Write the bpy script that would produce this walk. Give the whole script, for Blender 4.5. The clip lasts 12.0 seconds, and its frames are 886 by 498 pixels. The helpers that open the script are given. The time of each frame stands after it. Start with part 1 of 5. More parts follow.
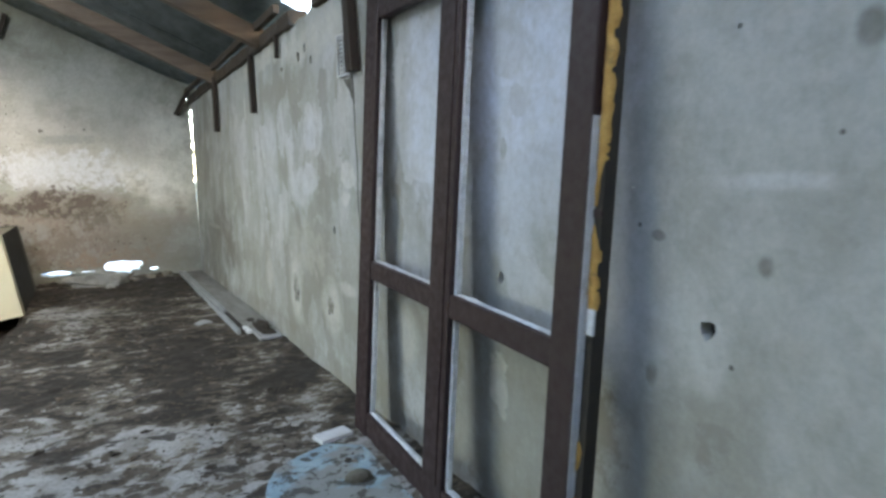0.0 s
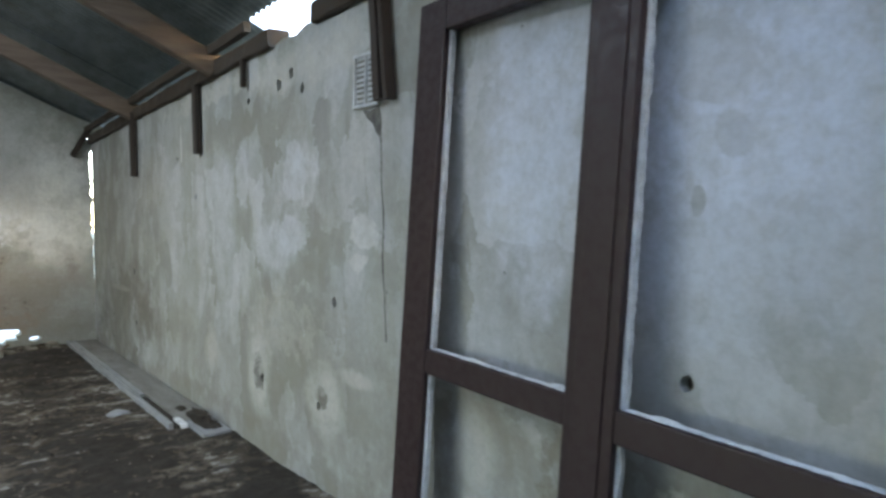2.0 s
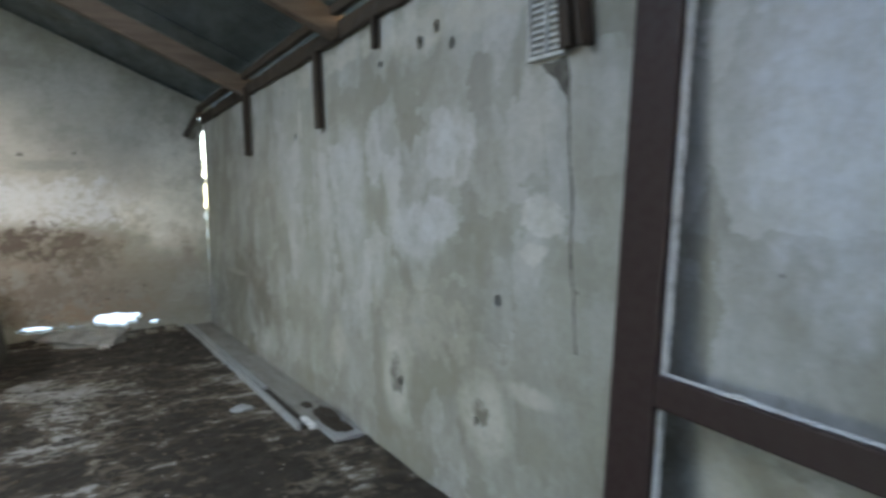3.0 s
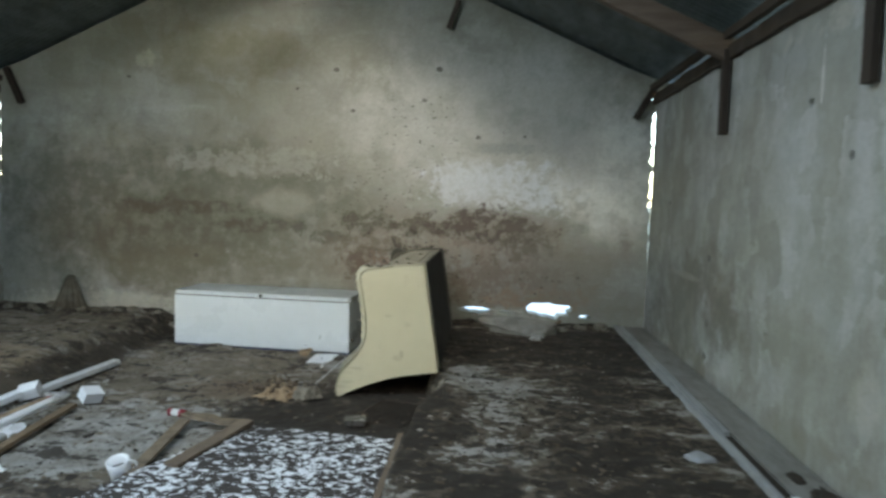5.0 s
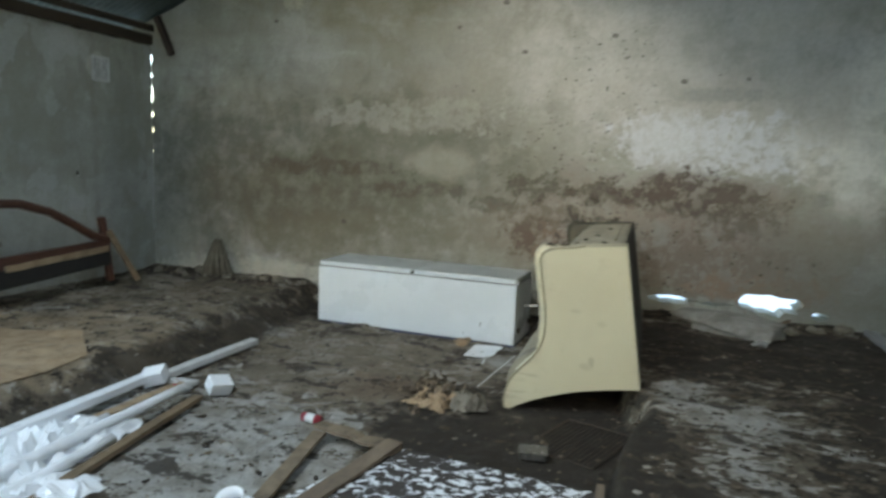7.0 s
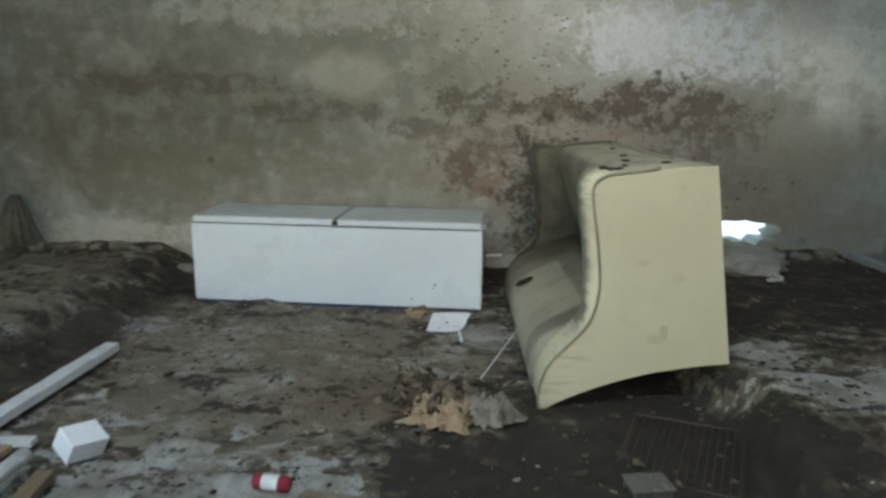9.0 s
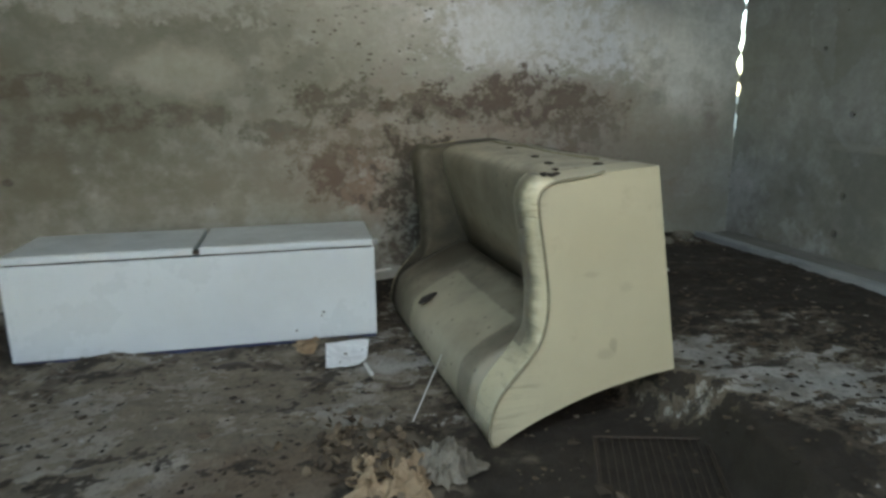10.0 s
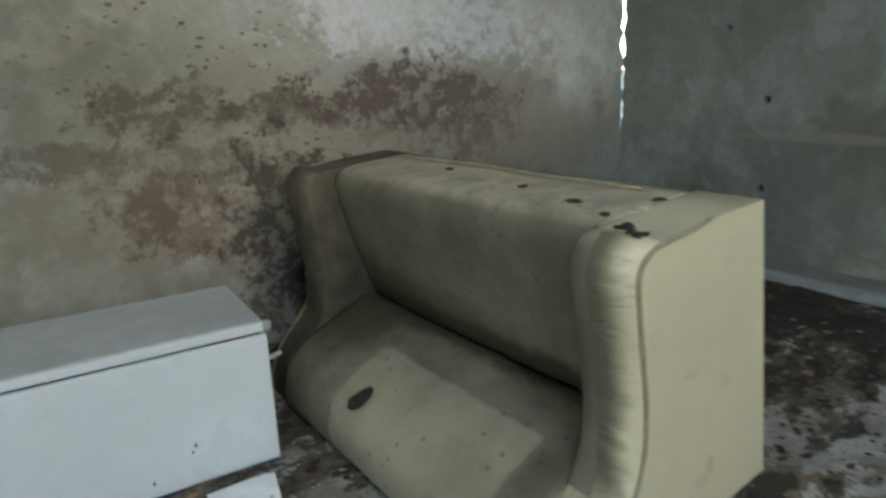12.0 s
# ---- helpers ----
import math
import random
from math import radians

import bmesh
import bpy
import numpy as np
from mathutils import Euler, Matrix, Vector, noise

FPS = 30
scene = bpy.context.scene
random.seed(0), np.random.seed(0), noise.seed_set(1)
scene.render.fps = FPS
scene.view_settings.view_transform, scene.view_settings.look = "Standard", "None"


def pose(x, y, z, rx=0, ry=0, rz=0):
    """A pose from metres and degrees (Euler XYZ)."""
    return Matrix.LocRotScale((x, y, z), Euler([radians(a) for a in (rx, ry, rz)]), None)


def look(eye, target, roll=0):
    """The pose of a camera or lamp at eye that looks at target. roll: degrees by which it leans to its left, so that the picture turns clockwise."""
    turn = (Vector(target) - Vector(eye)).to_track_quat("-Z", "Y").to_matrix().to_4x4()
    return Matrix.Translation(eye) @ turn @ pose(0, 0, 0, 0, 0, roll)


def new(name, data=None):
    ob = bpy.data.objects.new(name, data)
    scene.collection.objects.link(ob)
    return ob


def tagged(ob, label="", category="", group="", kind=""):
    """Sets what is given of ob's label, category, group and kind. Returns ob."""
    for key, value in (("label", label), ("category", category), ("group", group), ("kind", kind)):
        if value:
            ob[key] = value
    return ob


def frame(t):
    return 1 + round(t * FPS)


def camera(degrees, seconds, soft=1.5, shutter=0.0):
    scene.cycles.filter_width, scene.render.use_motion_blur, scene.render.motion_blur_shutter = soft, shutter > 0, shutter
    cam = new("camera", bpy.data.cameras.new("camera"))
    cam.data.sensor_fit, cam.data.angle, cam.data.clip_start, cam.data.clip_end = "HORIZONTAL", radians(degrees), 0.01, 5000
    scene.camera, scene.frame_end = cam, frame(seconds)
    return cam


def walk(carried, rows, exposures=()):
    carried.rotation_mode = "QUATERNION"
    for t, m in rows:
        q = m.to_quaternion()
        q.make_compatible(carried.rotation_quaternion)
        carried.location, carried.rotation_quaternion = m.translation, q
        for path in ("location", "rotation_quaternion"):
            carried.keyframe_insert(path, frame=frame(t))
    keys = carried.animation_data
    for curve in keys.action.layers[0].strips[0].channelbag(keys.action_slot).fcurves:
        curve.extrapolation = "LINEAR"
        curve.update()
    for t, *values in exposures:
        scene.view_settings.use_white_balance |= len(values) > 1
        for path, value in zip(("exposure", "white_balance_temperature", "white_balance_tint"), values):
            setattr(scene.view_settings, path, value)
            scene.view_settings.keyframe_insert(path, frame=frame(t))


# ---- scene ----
cam = camera(68.2, 12.0, soft=2.8, shutter=0.4)
PATH = [
    (0, (0.312, 1.503, 1.301), (1.246, 3.256, 1.064), -1.6),
    (0.5, (0.312, 1.749, 1.274), (1.278, 3.487, 1.052), 0.0),
    (1, (0.201, 1.948, 1.298), (1.326, 3.588, 1.084), 0.5),
    (1.5, (0.142, 2.303, 1.3), (1.357, 3.883, 1.138), 0.1),
    (2, (0.099, 2.56, 1.317), (1.331, 4.134, 1.246), -0.5),
    (2.5, (0.072, 2.891, 1.355), (1.298, 4.468, 1.248), -1.2),
    (3, (0.13, 3.221, 1.354), (1.136, 4.944, 1.209), -1.4),
    (3.5, (0.124, 3.536, 1.351), (0.816, 5.409, 1.221), 0.6),
    (3.7, (0.117, 3.65, 1.36), (0.716, 5.553, 1.222), 0.9),
    (5.3, (-0.062, 4.423, 1.287), (-0.267, 6.405, 1.121), 1.7),
    (5.5, (-0.124, 4.545, 1.299), (-0.317, 6.526, 1.105), 1.9),
    (6, (-0.168, 4.783, 1.321), (-0.336, 6.763, 1.093), 1.8),
    (6.5, (-0.266, 5.094, 1.297), (-0.642, 7.046, 1.071), 1.8),
    (7, (-0.407, 5.327, 1.229), (-0.988, 7.222, 0.959), 2.1),
    (7.2, (-0.488, 5.419, 1.215), (-1.107, 7.292, 0.885), 2.2),
    (8.8, (-1.392, 6.345, 1.028), (-1.494, 8.294, 0.591), 1.4),
    (9, (-1.474, 6.483, 1.007), (-1.504, 8.436, 0.576), 0.9),
    (9.5, (-1.735, 6.736, 1.041), (-1.462, 8.666, 0.593), -0.3),
    (10, (-1.86, 6.935, 1.046), (-1.328, 8.809, 0.592), -0.6),
    (10.5, (-1.95, 7.286, 1.079), (-1.25, 9.096, 0.597), -1.7),
    (11, (-1.986, 7.549, 1.045), (-1.071, 9.257, 0.549), -1.9),
    (11.5, (-2.005, 7.831, 1.101), (-0.872, 9.393, 0.573), -2.0),
    (12, (-2.0, 8.15, 1.119), (-0.887, 9.73, 0.603), -2.3),
]
EXPOSURES = [(0, 2.93, 7600, 12), (3.0, 2.45, 7400, 11), (5.5, 2.13, 7300, 4.5), (7, 2.15, 7350, 4.5), (9, 2.02, 7200, 4.5), (10.5, 1.8, 7150, 5), (12, 1.87, 7150, 5)]
walk(cam, [(t, look(eye, target, roll)) for t, eye, target, roll in PATH], EXPOSURES)

# ---- world, sun and exposure ----
world = bpy.data.worlds.new("sky")
scene.world = world
world.use_nodes = True
wn = world.node_tree
wn.nodes.clear()
sky = wn.nodes.new("ShaderNodeTexSky")
sky.sky_type, sky.sun_disc = "NISHITA", False
sky.sun_elevation, sky.sun_rotation = radians(20), radians(180)
sky.air_density, sky.dust_density = 0.9, 0.6
bg = wn.nodes.new("ShaderNodeBackground")
bg.inputs["Strength"].default_value = 0.3
wo = wn.nodes.new("ShaderNodeOutputWorld")
wn.links.new(sky.outputs[0], bg.inputs[0])
wn.links.new(bg.outputs[0], wo.inputs[0])
sun = new("sun", bpy.data.lights.new("sun", "SUN"))
sun.data.energy, sun.data.angle, sun.data.color = 0.27, radians(6), (1.0, 0.97, 0.93)
sun.matrix_world = look((0, -9.9, 2.0), (0, 0, 0))
# the sky's light in the opening where sheets are missing beside the ridge
gap_light = new("roof_gap_light", bpy.data.lights.new("roof_gap_light", "AREA"))
gap_light.data.shape, gap_light.data.size, gap_light.data.size_y = "RECTANGLE", 0.9, 0.9
gap_light.data.energy, gap_light.data.color = 23, (0.70, 0.85, 1.0)
gap_light.matrix_world = look((-2.35, 6.15, 3.8), (-1.2, 8.4, 0.3))


# ---- plan (metres) ----
XR, XL, YN, YS = 1.6, -5.43, 11.11, -2.0     # wall faces
XE, XF = -0.44, -3.3                        # the edges of the two raised slabs
LOW = -0.2                                   # the sunken strip between them
RIDGE_X = (XR + XL) / 2
EAVE, SLOPE = 2.505, 0.455                    # underside of the roof at the walls


def roof_z(x):
    return EAVE + SLOPE * (XR - RIDGE_X - abs(x - RIDGE_X))


# ---- number noise ----
def lattice(x, y, seed):
    """Smooth value noise, -1 to 1, on arrays."""
    xi, yi = np.floor(x).astype(np.int64), np.floor(y).astype(np.int64)
    fx, fy = x - xi, y - yi
    fx, fy = fx * fx * (3 - 2 * fx), fy * fy * (3 - 2 * fy)

    def h(a, b):
        n = (a * 374761393 + b * 668265263 + seed * 1442695041) & 0x7FFFFFFF
        n = ((n ^ (n >> 13)) * 1274126177) & 0x7FFFFFFF
        return ((n ^ (n >> 16)) & 0xFFFF) / 32767.5 - 1

    top = h(xi, yi) * (1 - fx) + h(xi + 1, yi) * fx
    low = h(xi, yi + 1) * (1 - fx) + h(xi + 1, yi + 1) * fx
    return top * (1 - fy) + low * fy


def fbm(x, y, size, seed, octaves=4):
    total, amp = 0, 1.0
    for k in range(octaves):
        total = total + amp * lattice(x / size * 2 ** k, y / size * 2 ** k, seed + k)
        amp *= 0.5
    return total / 1.8


# ---- materials ----
class Mat:
    """A small builder of node materials."""

    def __init__(self, name, rough=0.8, metal=0.0):
        self.m = bpy.data.materials.new(name)
        self.m.use_nodes = True
        self.t = self.m.node_tree
        self.b = self.t.nodes["Principled BSDF"]
        self.b.inputs["Roughness"].default_value = rough
        self.b.inputs["Metallic"].default_value = metal
        tc = self.t.nodes.new("ShaderNodeTexCoord")
        self.co = tc.outputs["Object"]

    def node(self, kind, **settings):
        n = self.t.nodes.new(kind)
        for k, v in settings.items():
            n.inputs[k].default_value = v
        return n

    def link(self, a, b):
        self.t.links.new(a, b)

    def scaled(self, sx, sy, sz, loc=(0, 0, 0)):
        n = self.t.nodes.new("ShaderNodeMapping")
        n.inputs["Scale"].default_value = (sx, sy, sz)
        n.inputs["Location"].default_value = loc
        self.link(self.co, n.inputs["Vector"])
        return n.outputs[0]

    def noise(self, scale, detail=6, rough=0.6, vec=None, distort=0.0):
        n = self.node("ShaderNodeTexNoise", Scale=scale, Detail=detail, Roughness=rough, Distortion=distort)
        self.link(vec if vec else self.co, n.inputs["Vector"])
        return n.outputs["Fac"]

    def voronoi(self, scale, vec=None):
        n = self.node("ShaderNodeTexVoronoi", Scale=scale)
        self.link(vec if vec else self.co, n.inputs["Vector"])
        return n.outputs["Distance"]

    def ramp(self, fac, lo, hi, a=0.0, b=1.0):
        n = self.t.nodes.new("ShaderNodeMapRange")
        n.interpolation_type = "SMOOTHSTEP"
        for k, v in (("From Min", lo), ("From Max", hi), ("To Min", a), ("To Max", b)):
            n.inputs[k].default_value = v
        self.link(fac, n.inputs["Value"])
        return n.outputs[0]

    def math(self, op, a, b):
        n = self.t.nodes.new("ShaderNodeMath")
        n.operation = op
        for i, v in enumerate((a, b)):
            if isinstance(v, (int, float)):
                n.inputs[i].default_value = v
            else:
                self.link(v, n.inputs[i])
        return n.outputs[0]

    def mix(self, fac, a, b):
        n = self.t.nodes.new("ShaderNodeMix")
        n.data_type = "RGBA"
        for i, v in ((0, fac), (6, a), (7, b)):
            if isinstance(v, tuple):
                n.inputs[i].default_value = (*v, 1)
            elif isinstance(v, (int, float)):
                n.inputs[i].default_value = v
            else:
                self.link(v, n.inputs[i])
        return n.outputs[2]

    def patch(self, centre, radii, fac, edge=0.35, ragged=0.9):
        """1 inside an ellipsoid with a ragged edge."""
        n = self.t.nodes.new("ShaderNodeMapping")
        n.vector_type = "TEXTURE"
        n.inputs["Location"].default_value = centre
        n.inputs["Scale"].default_value = radii
        self.link(self.co, n.inputs["Vector"])
        d = self.t.nodes.new("ShaderNodeVectorMath")
        d.operation = "LENGTH"
        self.link(n.outputs[0], d.inputs[0])
        shaken = self.math("ADD", d.outputs["Value"], self.math("MULTIPLY", self.math("SUBTRACT", fac, 0.5), ragged * 2.2))
        return self.ramp(shaken, 1 - edge, 1 + edge, 1, 0)

    def colour(self, c):
        if isinstance(c, tuple):
            self.b.inputs["Base Color"].default_value = (*c, 1)
        else:
            self.link(c, self.b.inputs["Base Color"])
        return self

    def rough(self, f):
        self.link(f, self.b.inputs["Roughness"])
        return self

    def bump(self, height, strength=0.4, distance=0.01):
        n = self.node("ShaderNodeBump", Strength=strength, Distance=distance)
        self.link(height, n.inputs["Height"])
        self.link(n.outputs[0], self.b.inputs["Normal"])
        return self


def plaster(name, stains_and_light, base=(0.338, 0.358, 0.312), pale=(0.52, 0.54, 0.55), dark=(0.285, 0.285, 0.24), streak=1.0, patchy=1.0, blocks=0.0, spatter=()):
    """Old lime plaster. stains: rows of (centre, radii, colour, strength, ragged)."""
    k = Mat(name, 0.85)
    big = k.noise(0.9, 5, 0.6)
    mid = k.noise(3.0, 7, 0.58)
    fine = k.noise(34, 4, 0.7)
    runs = k.noise(1.0, 5, 0.6, k.scaled(4.5, 4.5, 0.55))
    c = k.mix(k.ramp(big, 0.35, 0.65), dark, base)
    c = k.mix(k.math("MULTIPLY", k.ramp(mid, 0.47, 0.68), 0.28 * patchy), c, pale)
    c = k.mix(k.math("MULTIPLY", k.ramp(runs, 0.5, 0.68), 0.38 * streak), c, (0.22, 0.21, 0.165))
    c = k.mix(k.math("MULTIPLY", k.ramp(k.noise(1.7, 4, 0.6, k.scaled(1, 1, 1, (7, 3, 5))), 0.52, 0.66), 0.25 * patchy), c, (0.46, 0.48, 0.49))
    crisp = k.noise(2.7, 8, 0.55, k.scaled(1.15, 1.15, 0.8, (2, 5, 9)))
    c = k.mix(k.math("MULTIPLY", k.ramp(crisp, 0.54, 0.585), 0.36 * patchy), c, (0.50, 0.515, 0.525))
    c = k.mix(k.math("MULTIPLY", k.ramp(crisp, 0.40, 0.44, 1, 0), 0.3 * patchy), c, (0.26, 0.25, 0.205))
    smear = k.noise(1.6, 6, 0.62, k.scaled(0.5, 0.5, 2.4, (1, 1, 4)))
    c = k.mix(k.math("MULTIPLY", k.ramp(smear, 0.5, 0.66), 0.45 * (1.1 - streak)), c, (0.21, 0.205, 0.165))
    c = k.mix(k.math("MULTIPLY", k.ramp(smear, 0.44, 0.3), 0.4 * (1.1 - streak)), c, (0.48, 0.50, 0.50))
    if blocks:
        # trowelled repairs, each with a tone of its own and a rubbed edge
        shake = k.t.nodes.new("ShaderNodeVectorMath")
        shake.operation = "MULTIPLY_ADD"
        col_n = k.node("ShaderNodeTexNoise", Scale=3.2, Detail=8, Roughness=0.66)
        k.link(k.co, col_n.inputs["Vector"])
        k.link(col_n.outputs["Color"], shake.inputs[0])
        shake.inputs[1].default_value = (0.34, 0.34, 0.34)
        k.link(k.co, shake.inputs[2])
        for size, tone, gate_lo in ((2.3, (0.56, 0.575, 0.59), 0.64), (4.1, (0.56, 0.57, 0.57), 0.66), (1.7, (0.25, 0.243, 0.205), 0.66)):
            v = k.node("ShaderNodeTexVoronoi", Scale=size)
            v.distance = "CHEBYCHEV"
            stretch = k.t.nodes.new("ShaderNodeMapping")
            stretch.inputs["Scale"].default_value = (1, 1.25, 0.75)
            stretch.inputs["Location"].default_value = (size, 2 * size, 0)
            k.link(shake.outputs[0], stretch.inputs["Vector"])
            k.link(stretch.outputs[0], v.inputs["Vector"])
            m = k.math("MULTIPLY", k.ramp(v.outputs["Color"], gate_lo - 0.02, gate_lo + 0.02), k.ramp(k.noise(2.2, 8, 0.65, k.scaled(1, 1, 0.7, (size, 0, 3))), 0.38, 0.6, 0.15, 1))
            c = k.mix(k.math("MULTIPLY", m, blocks), c, tone)
    rag2 = k.noise(6.5, 11, 0.74)
    rag = k.math("ADD", k.math("MULTIPLY", k.noise(2.6, 8, 0.66), 0.7), k.math("MULTIPLY", k.noise(11, 7, 0.7), 0.3))
    mottle = k.ramp(k.noise(6, 9, 0.7), 0.36, 0.6, 0.55, 1.0)
    crumbs = k.ramp(k.noise(12, 10, 0.74), 0.42, 0.52, 0.3, 1.0)
    for centre, radii, col, strength, ragged in stains_and_light:
        f = rag2 if ragged > 1 else rag
        firm = ragged < 0.56
        m = k.patch(centre, radii, rag if firm else f, 0.13 if firm else (0.2 if ragged > 1 else 0.45), 2.1 if firm else ragged * 1.7)
        c = k.mix(k.math("MULTIPLY", k.math("MULTIPLY", m, crumbs if ragged > 1 else mottle), strength), c, col)
    c = k.mix(k.ramp(fine, 0.3, 0.75, 0.0, 0.22), c, (0.16, 0.155, 0.12))
    specks = k.voronoi(5.5)
    gate = k.ramp(k.noise(2.3, 2), 0.5, 0.54)
    c = k.mix(k.math("MULTIPLY", k.ramp(specks, 0.022, 0.05, 0.8, 0), gate), c, (0.05, 0.045, 0.035))
    for centre, radii in spatter:
        s = k.math("MULTIPLY", k.ramp(k.math("ADD", k.voronoi(23, k.scaled(0.7, 1, 1.35, (0.3, 0, 0.7))), k.math("MULTIPLY", k.math("SUBTRACT", k.noise(38, 5, 0.7), 0.5), 0.5)), 0.2, 0.3, 0.85, 0), k.ramp(k.noise(11, 6, 0.7), 0.5, 0.56))
        c = k.mix(k.math("MULTIPLY", s, k.patch(centre, radii, rag2, 0.5, 1.2)), c, (0.07, 0.06, 0.045))
    k.colour(c)
    k.bump(k.math("ADD", k.math("MULTIPLY", mid, 0.8), k.math("MULTIPLY", fine, 0.2)), 0.45, 0.012)
    return k.m


M_north = plaster("plaster_gable", [
    # the next two rows dim the wall's left half with painted shade
    ((-3.9, 11, 1.05), (2.1, 1, 0.85), (0.115, 0.119, 0.096), 0.85, 0.8),
    ((-2.2, 11, 1.2), (1.0, 1, 0.6), (0.15, 0.153, 0.12), 0.65, 0.8),
    ((-3.7, 11, 0.85), (1.15, 1, 0.4), (0.105, 0.092, 0.062), 0.75, 0.9),
    ((-3.3, 11, 1.12), (0.7, 1, 0.08), (0.075, 0.062, 0.042), 0.6, 1.1),
    ((-2.45, 11, 0.95), (0.45, 1, 0.07), (0.08, 0.07, 0.05), 0.65, 1.1),
    ((-1.75, 11, 0.85), (0.22, 1, 0.07), (0.075, 0.065, 0.048), 0.7, 1.1),
    ((-2.6, 11, 0.4), (1.5, 1, 0.3), (0.16, 0.145, 0.10), 0.65, 0.9),
    ((-2.3, 11, 1.2), (0.35, 1, 0.12), (0.40, 0.40, 0.35), 0.6, 1.0),
    ((-2.5, 11, 1.62), (0.9, 1, 0.14), (0.42, 0.43, 0.40), 0.55, 1.1),
    ((-3.3, 11, 1.95), (0.8, 1, 0.18), (0.30, 0.31, 0.28), 0.5, 1.1),
    ((-2.9, 11, 2.75), (0.9, 1, 0.3), (0.19, 0.18, 0.115), 0.7, 0.9),
    ((-3.75, 11, 2.7), (0.1, 1, 0.09), (0.46, 0.45, 0.38), 0.7, 1.1),
    ((-1.6, 11, 2.1), (0.8, 1, 0.35), (0.36, 0.365, 0.33), 0.5, 0.9),
    # light painted on the plaster: an upper pool and two bluish patches
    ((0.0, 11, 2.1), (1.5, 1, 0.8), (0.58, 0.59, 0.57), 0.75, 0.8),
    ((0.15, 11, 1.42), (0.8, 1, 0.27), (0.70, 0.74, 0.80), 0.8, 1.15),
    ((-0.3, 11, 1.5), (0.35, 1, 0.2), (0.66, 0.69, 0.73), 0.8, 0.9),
    ((0.1, 11, 1.82), (0.3, 1, 0.07), (0.33, 0.34, 0.34), 0.7, 1.1),
    # two rows of painted glow beside the corner slit
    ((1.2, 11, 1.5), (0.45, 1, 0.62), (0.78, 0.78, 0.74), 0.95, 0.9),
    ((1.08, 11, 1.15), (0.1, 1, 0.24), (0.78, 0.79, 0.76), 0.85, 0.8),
    ((0.85, 11, 1.75), (0.2, 1, 0.3), (0.40, 0.40, 0.38), 0.5, 0.9),
    ((-0.2, 11, 0.7), (1.5, 1, 0.42), (0.255, 0.22, 0.185), 0.8, 0.9),
    ((-1.3, 11, 1.02), (0.36, 1, 0.11), (0.10, 0.085, 0.062), 0.85, 1.2),
    ((-0.8, 11, 0.98), (0.25, 1, 0.10), (0.115, 0.095, 0.072), 0.8, 1.3),
    ((-0.1, 11, 1.0), (0.58, 1, 0.19), (0.105, 0.080, 0.066), 0.95, 1.05),
    ((0.35, 11, 0.85), (0.35, 1, 0.2), (0.14, 0.115, 0.095), 0.75, 1.1),
    ((-0.5, 11, 0.78), (0.45, 1, 0.1), (0.33, 0.28, 0.24), 0.6, 1.2),
    ((-1.36, 11, 0.58), (0.24, 1, 0.18), (0.135, 0.096, 0.073), 1.0, 1.05),
    ((-1.15, 11, 0.75), (0.5, 1, 0.12), (0.15, 0.12, 0.09), 0.7, 1.3),
    ((-1.05, 11, 0.48), (0.25, 1, 0.2), (0.23, 0.165, 0.13), 0.75, 1.2),
    ((-0.8, 11, 0.42), (0.3, 1, 0.42), (0.06, 0.05, 0.038), 0.95, 1.2),
    ((0.15, 11, 0.42), (0.7, 1, 0.3), (0.20, 0.155, 0.12), 0.6, 1.1),
    ((0.55, 11, 0.28), (0.5, 1, 0.12), (0.34, 0.24, 0.17), 0.6, 1.1),
    ((0.95, 11, 0.5), (0.5, 1, 0.35), (0.25, 0.235, 0.20), 0.6, 1.0),
    ((-3.8, 11, 0.06), (1.5, 1, 0.1), (0.46, 0.44, 0.38), 0.7, 1.1),
    ((-1.8, 11, 0.02), (1.2, 1, 0.1), (0.12, 0.1, 0.075), 0.6, 1.1),
] + [((x, 11, z), (r * 0.9, 1, r * 0.7), (0.06, 0.054, 0.042), 0.85, 0.5) for x, z, r in (
    (-0.75, 2.3, 0.03), (-0.18, 1.93, 0.028), (-1.68, 2.6, 0.03), (-2.1, 2.4, 0.02), (-1.5, 2.18, 0.02), (0.3, 1.95, 0.02), (-3.2, 0.6, 0.025), (-3.95, 2.5, 0.02), (-0.6, 2.62, 0.035), (-1.95, 1.85, 0.018))
], base=(0.365, 0.372, 0.33), dark=(0.275, 0.278, 0.235), streak=0.3, patchy=0.3, blocks=0.16, spatter=[((-1.25, 11, 1.28), (0.6, 1, 0.38)), ((-0.6, 11, 0.8), (0.7, 1, 0.3)), ((0.1, 11, 0.42), (0.7, 1, 0.28)), ((-0.75, 11, 2.0), (0.5, 1, 0.4))])
